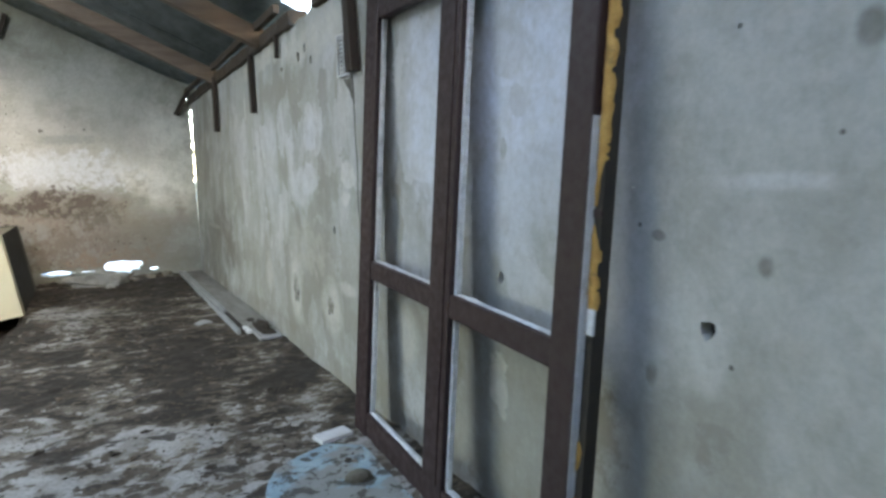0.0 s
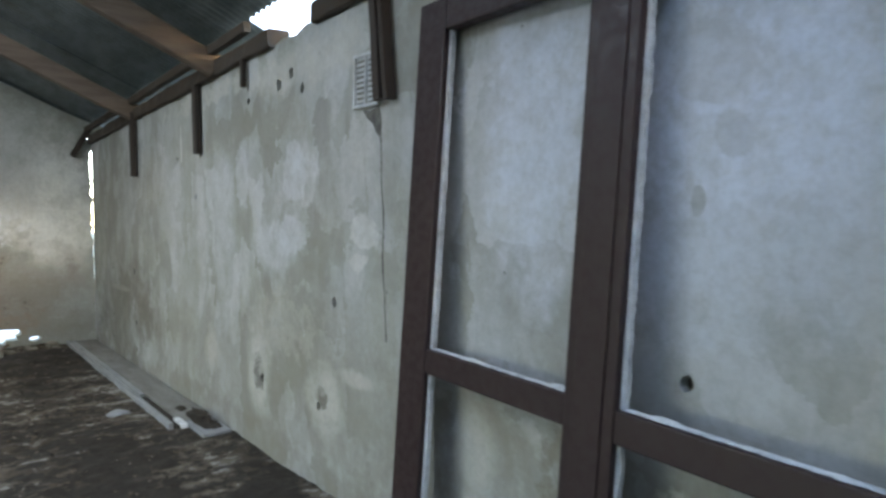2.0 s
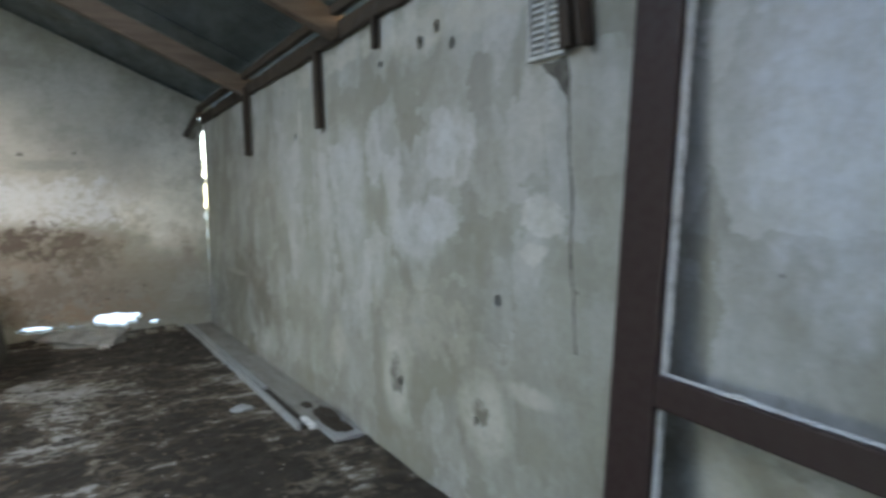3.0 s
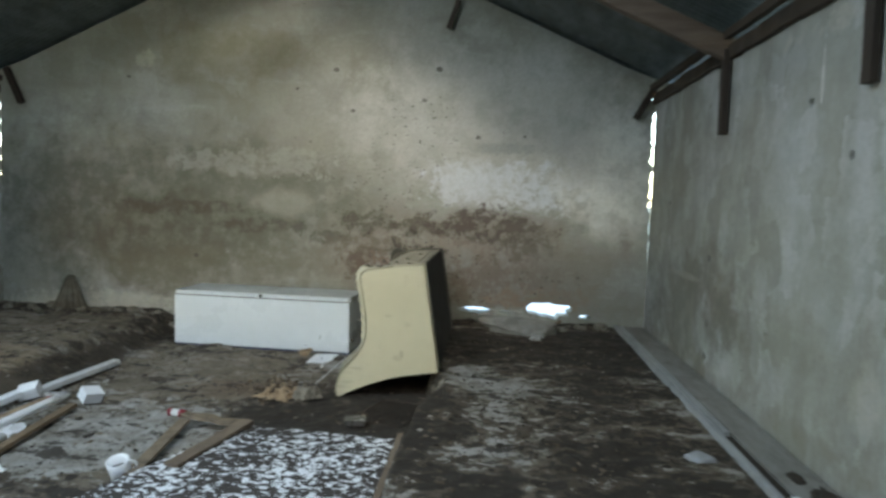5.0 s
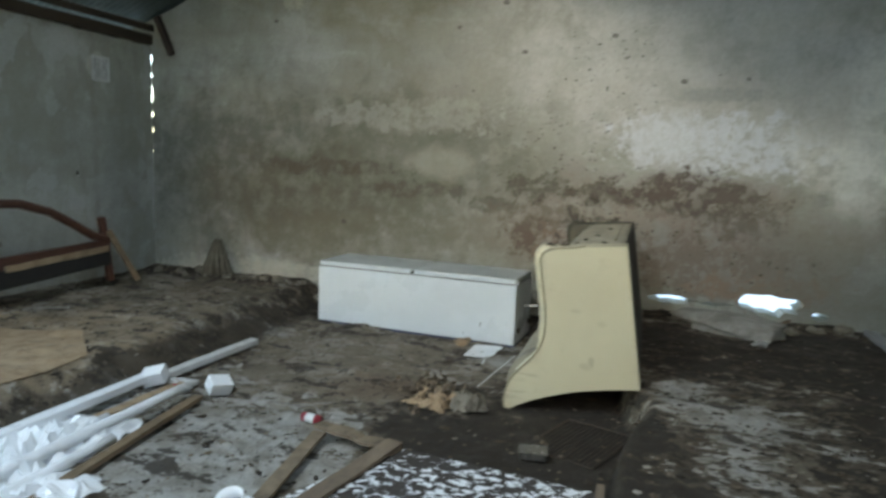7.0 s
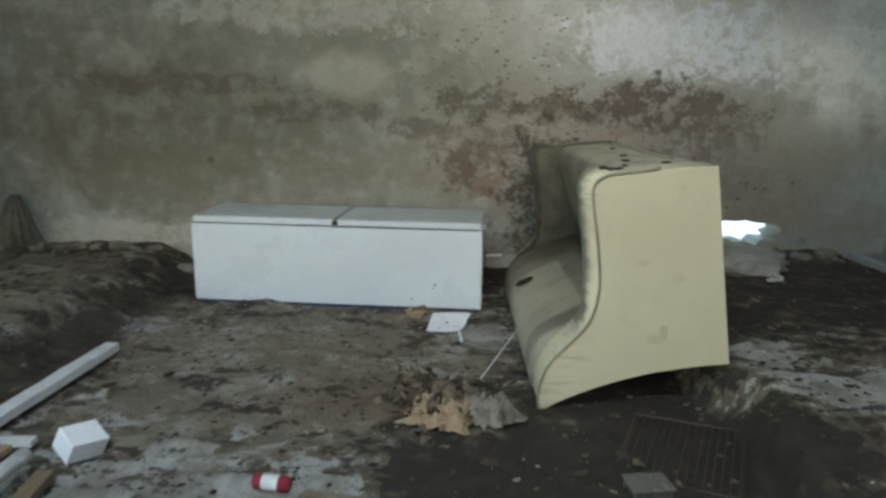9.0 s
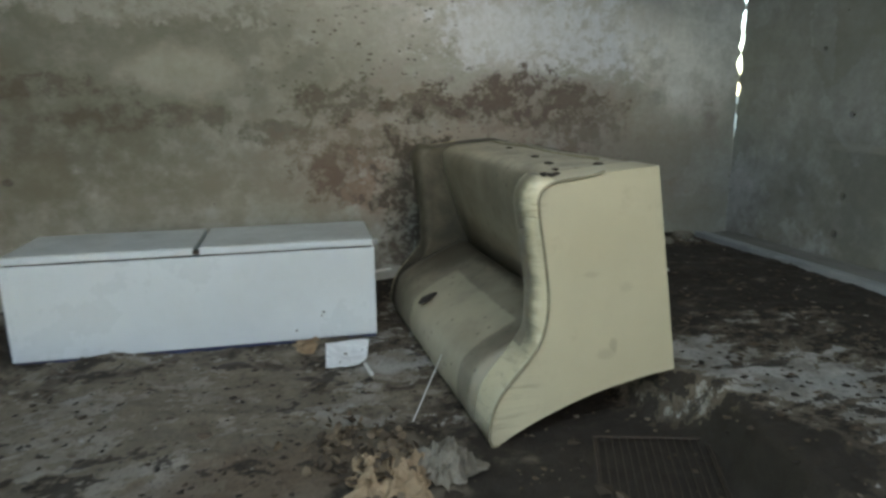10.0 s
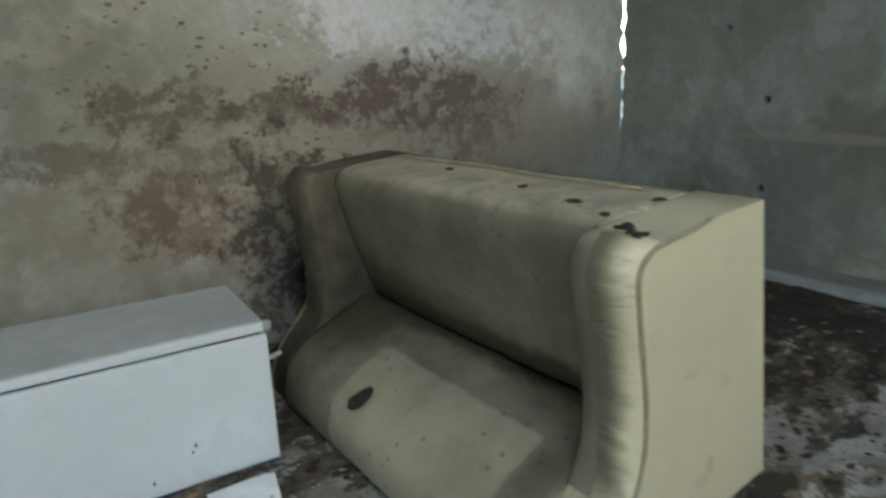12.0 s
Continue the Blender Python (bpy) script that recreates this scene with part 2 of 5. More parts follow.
M_east = plaster("plaster_long_wall", [
    # brightening painted in at the near end, in place of light
    ((1.6, 2.2, 1.2), (1, 1.1, 1.5), (0.52, 0.515, 0.475), 0.8, 0.6),
    # damp, dirty foot
    ((1.6, 7.0, 0.05), (1, 4.5, 0.12), (0.2, 0.18, 0.14), 0.6, 1.0),
    ((1.6, 6.0, 0.45), (1, 2.2, 0.36), (0.255, 0.235, 0.185), 0.55, 1.0),
    ((1.6, 3.4, 0.4), (1, 1.2, 0.4), (0.25, 0.235, 0.185), 0.6, 0.9),
    ((1.6, 9.6, 0.45), (1, 0.9, 0.45), (0.14, 0.13, 0.108), 0.7, 1.0),
    ((1.6, 9.2, 0.72), (1, 0.6, 0.25), (0.16, 0.128, 0.098), 0.65, 1.0),
    # painted shade: this row dims the wall towards the far corner
    ((1.6, 10.0, 1.2), (1, 1.2, 1.1), (0.19, 0.193, 0.17), 0.55, 0.9),
    ((1.6, 9.75, 0.72), (1, 0.4, 0.025), (0.4, 0.38, 0.33), 0.5, 0.9),
    # pale repairs with firm edges
    ((1.6, 5.67, 1.56), (1, 0.17, 0.15), (0.62, 0.64, 0.67), 0.6, 0.5),
    ((1.6, 5.72, 1.68), (1, 0.09, 0.08), (0.60, 0.62, 0.64), 0.6, 0.5),
    ((1.6, 5.78, 1.28), (1, 0.22, 0.09), (0.60, 0.62, 0.66), 0.55, 0.5),
    ((1.6, 6.05, 1.2), (1, 0.3, 0.12), (0.58, 0.60, 0.62), 0.6, 0.9),
    ((1.6, 6.8, 1.4), (1, 0.2, 0.36), (0.56, 0.58, 0.60), 0.65, 0.9),
    ((1.6, 6.45, 1.62), (1, 0.1, 0.26), (0.58, 0.60, 0.62), 0.6, 0.55),
    ((1.6, 7.25, 1.5), (1, 0.1, 0.4), (0.52, 0.53, 0.53), 0.6, 0.8),
    ((1.6, 7.9, 1.55), (1, 0.25, 0.3), (0.50, 0.52, 0.52), 0.55, 0.9),
    ((1.6, 5.02, 1.3), (1, 0.15, 0.08), (0.68, 0.68, 0.66), 0.7, 0.5),
    ((1.6, 5.08, 1.15), (1, 0.09, 0.05), (0.64, 0.63, 0.6), 0.8, 0.5),
    ((1.6, 5.1, 0.62), (1, 0.16, 0.035), (0.58, 0.56, 0.52), 0.7, 0.8),
    ((1.6, 5.05, 1.8), (1, 0.1, 0.25), (0.60, 0.60, 0.58), 0.5, 0.8),
    ((1.6, 5.6, 2.15), (1, 0.6, 0.1), (0.60, 0.58, 0.52), 0.7, 1.0),
    ((1.6, 7.0, 2.2), (1, 0.8, 0.06), (0.55, 0.53, 0.47), 0.6, 1.1),
    ((1.6, 7.66, 1.98), (1, 0.012, 0.16), (0.75, 0.75, 0.73), 0.9, 0.3),
    ((1.6, 6.0, 0.78), (1, 0.5, 0.16), (0.46, 0.44, 0.39), 0.5, 1.1),
    # rings round old fixings
    ((1.6, 6.25, 0.47), (1, 0.16, 0.2), (0.58, 0.57, 0.53), 0.85, 0.6),
    ((1.6, 6.25, 0.46), (1, 0.075, 0.09), (0.11, 0.105, 0.085), 0.75, 1.2),
    ((1.6, 5.43, 0.46), (1, 0.17, 0.16), (0.56, 0.55, 0.5), 0.8, 0.8),
    ((1.6, 5.45, 0.47), (1, 0.06, 0.05), (0.13, 0.115, 0.08), 0.8, 1.2),
    ((1.6, 7.07, 0.5), (1, 0.14, 0.12), (0.52, 0.50, 0.45), 0.7, 0.8),
    # behind the leaning frame: bluish pale patches with greyer gaps
    ((1.6, 3.35, 1.62), (1, 0.42, 0.5), (0.66, 0.70, 0.78), 0.95, 0.8),
    ((1.6, 4.0, 1.6), (1, 0.22, 0.45), (0.64, 0.675, 0.74), 0.9, 0.8),
    ((1.6, 3.3, 1.2), (1, 0.4, 0.2), (0.52, 0.54, 0.56), 0.6, 0.9),
    ((1.6, 3.42, 1.72), (1, 0.1, 0.09), (0.42, 0.425, 0.41), 0.45, 0.5),
    ((1.6, 3.36, 1.52), (1, 0.045, 0.05), (0.40, 0.405, 0.40), 0.5, 0.5),
    ((1.6, 3.45, 1.38), (1, 0.02, 0.045), (0.30, 0.30, 0.28), 0.7, 0.5),
    ((1.6, 3.52, 0.5), (1, 0.08, 0.14), (0.60, 0.585, 0.53), 0.85, 0.55),
    ((1.6, 4.3, 0.5), (1, 0.1, 0.12), (0.52, 0.505, 0.45), 0.7, 0.8),
    ((1.6, 3.0, 0.55), (1, 0.12, 0.2), (0.20, 0.18, 0.135), 0.6, 1.1),
    ((1.6, 3.9, 0.45), (1, 0.1, 0.22), (0.19, 0.17, 0.125), 0.6, 1.1),
    # plain stretch near the start
    ((1.6, 2.57, 0.84), (1, 0.05, 0.08), (0.56, 0.56, 0.53), 0.8, 0.6),
    ((1.6, 2.42, 1.26), (1, 0.15, 0.02), (0.60, 0.60, 0.58), 0.8, 0.6),
    ((1.6, 2.55, 0.6), (1, 0.05, 0.07), (0.24, 0.22, 0.19), 0.5, 1.1),
    ((1.6, 2.42, 1.07), (1, 0.018, 0.025), (0.16, 0.155, 0.13), 0.8, 0.8),
    ((1.6, 2.22, 1.54), (1, 0.025, 0.03), (0.16, 0.155, 0.13), 0.8, 0.8),
    ((1.6, 2.73, 1.12), (1, 0.02, 0.012), (0.14, 0.135, 0.12), 0.8, 0.8),
    ((1.6, 2.75, 0.75), (1, 0.02, 0.03), (0.2, 0.19, 0.15), 0.7, 0.8),
], base=(0.40, 0.403, 0.365), pale=(0.52, 0.535, 0.53), dark=(0.30, 0.298, 0.255), patchy=0.75, streak=0.6, blocks=0.62)
M_west = plaster("plaster_west_wall", [
    ((-5.38, 9.5, 0.4), (1, 0.8, 0.4), (0.45, 0.45, 0.4), 0.5, 0.9),
    ((-5.38, 10.4, 2.0), (1, 0.12, 0.11), (0.5, 0.5, 0.44), 0.8, 0.5),
    ((-5.38, 10.7, 0.8), (1, 0.3, 1.2), (0.19, 0.2, 0.18), 0.5, 0.9),
], base=(0.41, 0.425, 0.385))


def floor_material():
    k = Mat("dirty_concrete", 0.9)
    flat = k.scaled(1, 1, 1)
    big = k.noise(0.75, 4, 0.6, flat)
    mid = k.noise(2.3, 7, 0.62, k.scaled(0.9, 1.05, 1))
    small = k.noise(5.6, 7, 0.62, k.scaled(1, 1, 1), 0.4)
    fine = k.noise(55, 4, 0.7)
    # bare concrete, trodden brown dust and black soil, told apart by one ragged height
    crust = k.math("ADD", k.math("MULTIPLY", k.noise(2.1, 9, 0.66, k.scaled(0.85, 1.1, 1), 0.3), 0.52), k.math("MULTIPLY", k.noise(10.5, 9, 0.7, k.scaled(0.85, 1.15, 1, (3, 1, 0))), 0.48))
    level = crust
    for centre, radii, shift in [
        ((0.9, 6.3, 0), (1.1, 1.1, 1), -0.03), ((0.4, 4.4, 0), (1.4, 1.3, 1), 0.06), ((0.0, 8.0, 0), (0.45, 0.7, 1), 0.03),
        ((0.6, 10.0, 0), (1.0, 0.7, 1), -0.06), ((-0.85, 8.5, -0.2), (0.75, 0.75, 1), -0.14),
        ((-2.4, 8.1, -0.2), (0.85, 0.8, 1), 0.1), ((-1.3, 9.5, -0.2), (0.3, 0.5, 1), 0.05), ((-2.2, 9.5, -0.2), (0.9, 0.8, 1), 0.02),
        ((-1.75, 8.75, -0.2), (0.5, 0.35, 1), -0.06), ((-4.2, 9.3, 0), (1.2, 1.5, 1), 0.03), ((-2.6, 10.7, 0), (0.9, 0.4, 1), -0.06),
        ((1.2, 5.2, 0), (0.5, 0.5, 1), -0.03), ((-0.1, 8.65, 0), (0.4, 0.5, 1), 0.09),
    ]:
        level = k.math("ADD", level, k.math("MULTIPLY", k.patch(centre, radii, big, 0.5, 0.6), shift))
    dust = k.mix(k.ramp(mid, 0.4, 0.62), (0.062, 0.047, 0.031), (0.135, 0.11, 0.078))
    bare = k.mix(k.ramp(small, 0.36, 0.62), (0.20, 0.185, 0.155), (0.36, 0.345, 0.315))
    c = k.mix(k.ramp(level, 0.48, 0.505), (0.026, 0.0195, 0.013), dust)
    c = k.mix(k.ramp(level, 0.54, 0.56), c, bare)
    for centre, radii, col, strength, ragged in [
        ((-2.3, 9.4, -0.2), (1.0, 0.8, 1), (0.24, 0.20, 0.145), 0.6, 1.1),
        ((-4.2, 8.5, 0), (0.9, 0.9, 1), (0.34, 0.26, 0.17), 0.7, 1.1),
        ((-4.3, 9.9, 0), (1.1, 0.9, 1), (0.22, 0.19, 0.14), 0.55, 1.0),
        ((-1.9, 9.0, -0.2), (0.4, 0.2, 1), (0.14, 0.095, 0.06), 0.6, 1.1),
        ((-3.34, 9.1, -0.1), (0.16, 1.5, 1), (0.035, 0.027, 0.018), 0.85, 1.5),
    ]:
        c = k.mix(k.math("MULTIPLY", k.patch(centre, radii, small, 0.3, ragged), strength), c, col)
    c = k.mix(k.ramp(k.noise(3.8, 9, 0.68, k.scaled(0.8, 1.2, 1, (9, 2, 0))), 0.565, 0.6, 0, 0.9), c, (0.028, 0.021, 0.014))
    c = k.mix(k.ramp(fine, 0.45, 0.75, 0, 0.5), c, (0.04, 0.031, 0.022))
    k.colour(c)
    k.rough(k.ramp(small, 0.3, 0.7, 0.75, 0.97))
    k.bump(k.math("ADD", small, k.math("ADD", k.math("MULTIPLY", fine, 0.25), k.math("MULTIPLY", crust, 0.8))), 0.85, 0.014)
    return k.m


M_floor = floor_material()


def worn(name, a, b, rough=0.6, metal=0.0, scale=6.0, grain=(1, 1, 1), bump=0.2, dirt=0.25, dirt_col=(0.06, 0.05, 0.035)):
    """A two-tone surface with grain, dirt and relief."""
    k = Mat(name, rough, metal)
    v = k.scaled(*grain)
    n1, n2 = k.noise(scale, 6, 0.65, v), k.noise(scale * 7, 4, 0.7, v)
    c = k.mix(k.ramp(n1, 0.3, 0.7), a, b)
    c = k.mix(k.math("MULTIPLY", k.ramp(k.noise(scale * 0.9, 7, 0.7, k.scaled(1, 1, 1, (3, 8, 1))), 0.52, 0.68), dirt), c, dirt_col)
    c = k.mix(k.ramp(n2, 0.4, 0.75, 0, dirt * 0.6), c, dirt_col)
    k.colour(c)
    k.rough(k.ramp(n1, 0.3, 0.7, max(rough - 0.12, 0.05), min(rough + 0.12, 1)))
    k.bump(k.math("ADD", n1, k.math("MULTIPLY", n2, 0.4)), bump, 0.006)
    return k.m


M_paint = worn("brown_gloss_paint", (0.022, 0.009, 0.010), (0.028, 0.011, 0.012), 0.55, 0, 3, (8, 8, 1), 0.05, 0.1, (0.05, 0.035, 0.03))
M_putty = worn("old_putty", (0.66, 0.68, 0.68), (0.50, 0.51, 0.50), 0.8, 0, 18, bump=0.6)
M_foam = worn("yellow_foam", (0.62, 0.36, 0.10), (0.5, 0.27, 0.07), 0.85, 0, 30, bump=0.8, dirt=0.4)
M_tar = worn("black_backing", (0.018, 0.014, 0.011), (0.05, 0.04, 0.028), 0.8, 0, 14, bump=0.6)


def leather():
    k = Mat("cream_leatherette", 0.42)
    n1, n2 = k.noise(2.2, 6, 0.6), k.noise(40, 3, 0.6)
    c = k.mix(k.ramp(n1, 0.3, 0.7), (0.58, 0.53, 0.37), (0.53, 0.48, 0.33))
    c = k.mix(k.ramp(k.noise(5, 7, 0.7), 0.58, 0.72, 0, 0.2), c, (0.3, 0.25, 0.16))
    rag = k.noise(16, 5, 0.7)
    for centre, radii, s in (((0.09, -0.87, 0.31), (0.035, 0.05, 0.02), 0.2), ((0.12, -0.87, 0.34), (0.015, 0.05, 0.025), 0.3), ((0.02, -0.87, 0.62), (0.03, 0.05, 0.012), 0.18), ((0.16, -0.87, 0.56), (0.025, 0.05, 0.02), 0.15)):
        c = k.mix(k.math("MULTIPLY", k.patch(centre, radii, rag, 0.5, 1.0), s), c, (0.16, 0.12, 0.075))
    sep = k.t.nodes.new("ShaderNodeSeparateXYZ")
    k.link(k.co, sep.inputs[0])
    gate = k.ramp(sep.outputs["X"], -0.21, -0.15, 1, 0)
    # shade painted on the inner side of the arm, and in the gathers
    inner = k.math("ADD", sep.outputs["Y"], k.math("MULTIPLY", k.math("SUBTRACT", n1, 0.5), 0.08))
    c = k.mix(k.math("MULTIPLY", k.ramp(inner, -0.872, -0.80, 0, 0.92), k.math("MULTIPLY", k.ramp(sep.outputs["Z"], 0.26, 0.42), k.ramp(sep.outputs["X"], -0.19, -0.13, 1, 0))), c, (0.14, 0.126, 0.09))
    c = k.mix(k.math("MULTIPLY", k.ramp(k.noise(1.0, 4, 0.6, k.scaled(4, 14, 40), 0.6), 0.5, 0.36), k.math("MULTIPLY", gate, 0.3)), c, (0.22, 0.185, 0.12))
    k.colour(c)
    folds = k.noise(1.0, 3, 0.5, k.scaled(4, 14, 40), 0.6)
    k.bump(k.math("ADD", k.math("MULTIPLY", k.math("MULTIPLY", folds, gate), 2.2), k.math("MULTIPLY", n2, 0.06)), 0.7, 0.006)
    return k.m


M_leather = leather()


def soiled_shaded_leather():
    """Grimy, shade-painted leatherette, with a cleaner rectangle where something lay on the seat."""
    k = Mat("soiled_shaded_leatherette", 0.5)
    n1, n2, n3 = k.noise(2.4, 6, 0.62), k.noise(9, 7, 0.7), k.noise(45, 3, 0.6)
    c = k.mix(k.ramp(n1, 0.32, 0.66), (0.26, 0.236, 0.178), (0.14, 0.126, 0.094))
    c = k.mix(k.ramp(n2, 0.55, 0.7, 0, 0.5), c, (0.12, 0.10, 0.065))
    sep = k.t.nodes.new("ShaderNodeSeparateXYZ")
    k.link(k.co, sep.inputs[0])
    wob = k.math("MULTIPLY", k.math("SUBTRACT", n2, 0.5), 0.05)
    xx, yy = k.math("ADD", sep.outputs["X"], wob), k.math("ADD", sep.outputs["Y"], wob)
    # painted paler towards the top, as lit from above
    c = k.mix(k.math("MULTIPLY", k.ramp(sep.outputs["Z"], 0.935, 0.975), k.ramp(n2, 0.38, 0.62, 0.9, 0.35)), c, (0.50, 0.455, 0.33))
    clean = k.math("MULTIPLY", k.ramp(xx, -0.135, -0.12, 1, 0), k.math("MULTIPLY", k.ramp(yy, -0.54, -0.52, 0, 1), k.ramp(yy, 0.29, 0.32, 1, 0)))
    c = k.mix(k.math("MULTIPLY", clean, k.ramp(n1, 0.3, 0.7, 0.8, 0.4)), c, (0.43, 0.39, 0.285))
    # crease shade put into the colour, with grime low on back and seat
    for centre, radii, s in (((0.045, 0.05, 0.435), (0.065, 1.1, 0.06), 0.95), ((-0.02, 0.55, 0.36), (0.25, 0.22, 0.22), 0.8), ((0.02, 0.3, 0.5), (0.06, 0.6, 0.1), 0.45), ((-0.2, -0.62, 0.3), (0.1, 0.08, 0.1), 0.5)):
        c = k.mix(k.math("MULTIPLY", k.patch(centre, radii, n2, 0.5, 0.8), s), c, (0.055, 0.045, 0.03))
    c = k.mix(k.ramp(k.voronoi(16), 0.1, 0.16, 0.55, 0), c, (0.07, 0.055, 0.04))
    k.colour(c)
    k.bump(k.math("ADD", n1, k.math("MULTIPLY", n3, 0.15)), 0.35, 0.006)
    return k.m


M_soiled_shaded = soiled_shaded_leather()
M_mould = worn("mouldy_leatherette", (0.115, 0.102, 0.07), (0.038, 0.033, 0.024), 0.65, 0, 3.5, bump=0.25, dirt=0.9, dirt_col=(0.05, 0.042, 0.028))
M_under = worn("black_lining", (0.012, 0.011, 0.010), (0.03, 0.026, 0.022), 0.9, 0, 8)
M_piping = worn("dull_piping", (0.36, 0.32, 0.22), (0.27, 0.24, 0.16), 0.5, 0, 20)
M_fridge = worn("white_enamel", (0.62, 0.665, 0.695), (0.57, 0.615, 0.65), 0.3, 0, 1.5, bump=0.04, dirt=0.06)
M_fridge_door = worn("dusty_enamel", (0.56, 0.60, 0.60), (0.47, 0.50, 0.49), 0.5, 0, 3, bump=0.08, dirt=0.2)
M_blue = worn("dark_blue", (0.02, 0.03, 0.08), (0.03, 0.04, 0.1), 0.6, 0, 5)
M_roof = worn("zinc_sheet", (0.20, 0.235, 0.25), (0.13, 0.155, 0.165), 0.5, 0.55, 2.0, (3, 1, 1), 0.1, 0.35, (0.10, 0.085, 0.06))
M_rafter = worn("pine_rafter", (0.20, 0.145, 0.112), (0.135, 0.097, 0.074), 0.75, 0, 3, (0.7, 7, 7), 0.35, 0.3)
M_beam = worn("dark_beam", (0.032, 0.023, 0.017), (0.065, 0.045, 0.031), 0.8, 0, 4, (6, 0.7, 6), 0.4, 0.4)
M_strap = worn("dark_batten", (0.03, 0.022, 0.017), (0.055, 0.038, 0.03), 0.8, 0, 6, (6, 6, 0.8), 0.4)
M_white = worn("white_plastic", (0.86, 0.87, 0.88), (0.80, 0.82, 0.83), 0.35, 0, 4, bump=0.05, dirt=0.06)
M_profile = worn("grey_profile", (0.36, 0.375, 0.385), (0.29, 0.3, 0.305), 0.5, 0, 3, (5, 0.6, 5), 0.1, 0.25)
M_board = worn("grey_board", (0.27, 0.265, 0.24), (0.2, 0.195, 0.175), 0.75, 0, 3, (3, 0.8, 3), 0.25, 0.3)
M_wood = worn("raw_wood", (0.26, 0.185, 0.115), (0.18, 0.125, 0.075), 0.75, 0, 3, (5, 0.7, 5), 0.35, 0.3)
M_greywood = worn("grimy_wood", (0.14, 0.10, 0.07), (0.22, 0.165, 0.115), 0.85, 0, 3, (5, 0.7, 5), 0.4, 0.4)
M_redwood = worn("stained_red_wood", (0.10, 0.038, 0.022), (0.065, 0.026, 0.017), 0.5, 0, 3, (4, 0.8, 4), 0.25, 0.3)
M_soil = worn("black_soil", (0.022, 0.017, 0.012), (0.05, 0.037, 0.026), 0.95, 0, 20, bump=1.0)
M_rock = worn("rubble", (0.25, 0.23, 0.185), (0.16, 0.145, 0.115), 0.9, 0, 14, bump=1.0)
M_cloth = worn("grey_rag", (0.15, 0.135, 0.10), (0.08, 0.07, 0.05), 0.95, 0, 7, bump=0.5)
M_cloth2 = worn("dusty_cloth", (0.27, 0.24, 0.19), (0.15, 0.13, 0.10), 0.95, 0, 11, bump=0.8, dirt=0.5)
M_sodden = worn("sodden_cardboard", (0.24, 0.18, 0.12), (0.155, 0.115, 0.075), 0.85, 0, 8, bump=0.5, dirt=0.5)
M_crack = worn("crack_shade", (0.17, 0.165, 0.15), (0.09, 0.085, 0.075), 0.95, 0, 20)
M_sack = worn("woven_sack", (0.36, 0.355, 0.33), (0.22, 0.215, 0.195), 0.8, 0, 6, bump=0.5, dirt=0.4)
M_paper = worn("crumpled_paper", (0.66, 0.66, 0.64), (0.55, 0.55, 0.53), 0.8, 0, 8, bump=0.3, dirt=0.2)
M_tan = worn("torn_cardboard", (0.40, 0.29, 0.18), (0.29, 0.20, 0.12), 0.85, 0, 9, bump=0.4, dirt=0.4)
M_red = worn("red_print", (0.34, 0.03, 0.045), (0.26, 0.025, 0.035), 0.45, 0, 12, dirt=0.15)
M_clear = worn("milky_plastic", (0.12, 0.115, 0.105), (0.07, 0.066, 0.06), 0.25, 0, 10, dirt=0.3)


def yard():
    """A dusty yard: rough grass, painted near-white behind the gable to imitate glaring daylight."""
    k = Mat("dusty_yard", 0.9)
    n, s = k.noise(0.7, 6, 0.65), k.noise(18, 5, 0.7)
    c = k.mix(k.ramp(n, 0.35, 0.65), (0.17, 0.18, 0.12), (0.26, 0.255, 0.19))
    c = k.mix(k.patch((0, 15, -0.45), (9, 3.6, 5), n, 0.3, 0.5), c, (0.80, 0.78, 0.73))
    k.colour(k.mix(k.ramp(s, 0.4, 0.7, 0, 0.25), c, (0.12, 0.11, 0.08)))
    k.bump(s, 0.4, 0.02)
    return k.m


M_grass = yard()


def spotted_board():
    k = Mat("flaked_white_board", 0.45)
    n = k.noise(25, 7, 0.6, k.scaled(0.85, 1.2, 1), 0.6)
    big = k.noise(2.2, 3)
    f = k.ramp(k.math("ADD", n, k.math("MULTIPLY", k.math("SUBTRACT", big, 0.5), 0.3)), 0.45, 0.47)
    k.colour(k.mix(f, (0.86, 0.88, 0.9), k.mix(k.noise(40), (0.025, 0.022, 0.02), (0.085, 0.07, 0.06))))
    k.rough(k.ramp(f, 0, 1, 0.35, 0.95))
    k.bump(f, 0.6, 0.006)
    return k.m


def blue_sheet():
    k = Mat("bluish_floor_tint", 0.7)
    n, s = k.noise(7, 6, 0.7), k.noise(13, 7, 0.7)
    c = k.mix(k.ramp(n, 0.35, 0.65), (0.20, 0.31, 0.36), (0.33, 0.43, 0.46))
    c = k.mix(k.ramp(k.noise(3.2, 8, 0.68), 0.44, 0.56, 0, 0.9), c, (0.24, 0.235, 0.205))
    c = k.mix(k.ramp(s, 0.53, 0.57, 0, 0.9), c, (0.06, 0.052, 0.04))
    k.colour(c)
    k.bump(n, 0.3, 0.01)
    return k.m


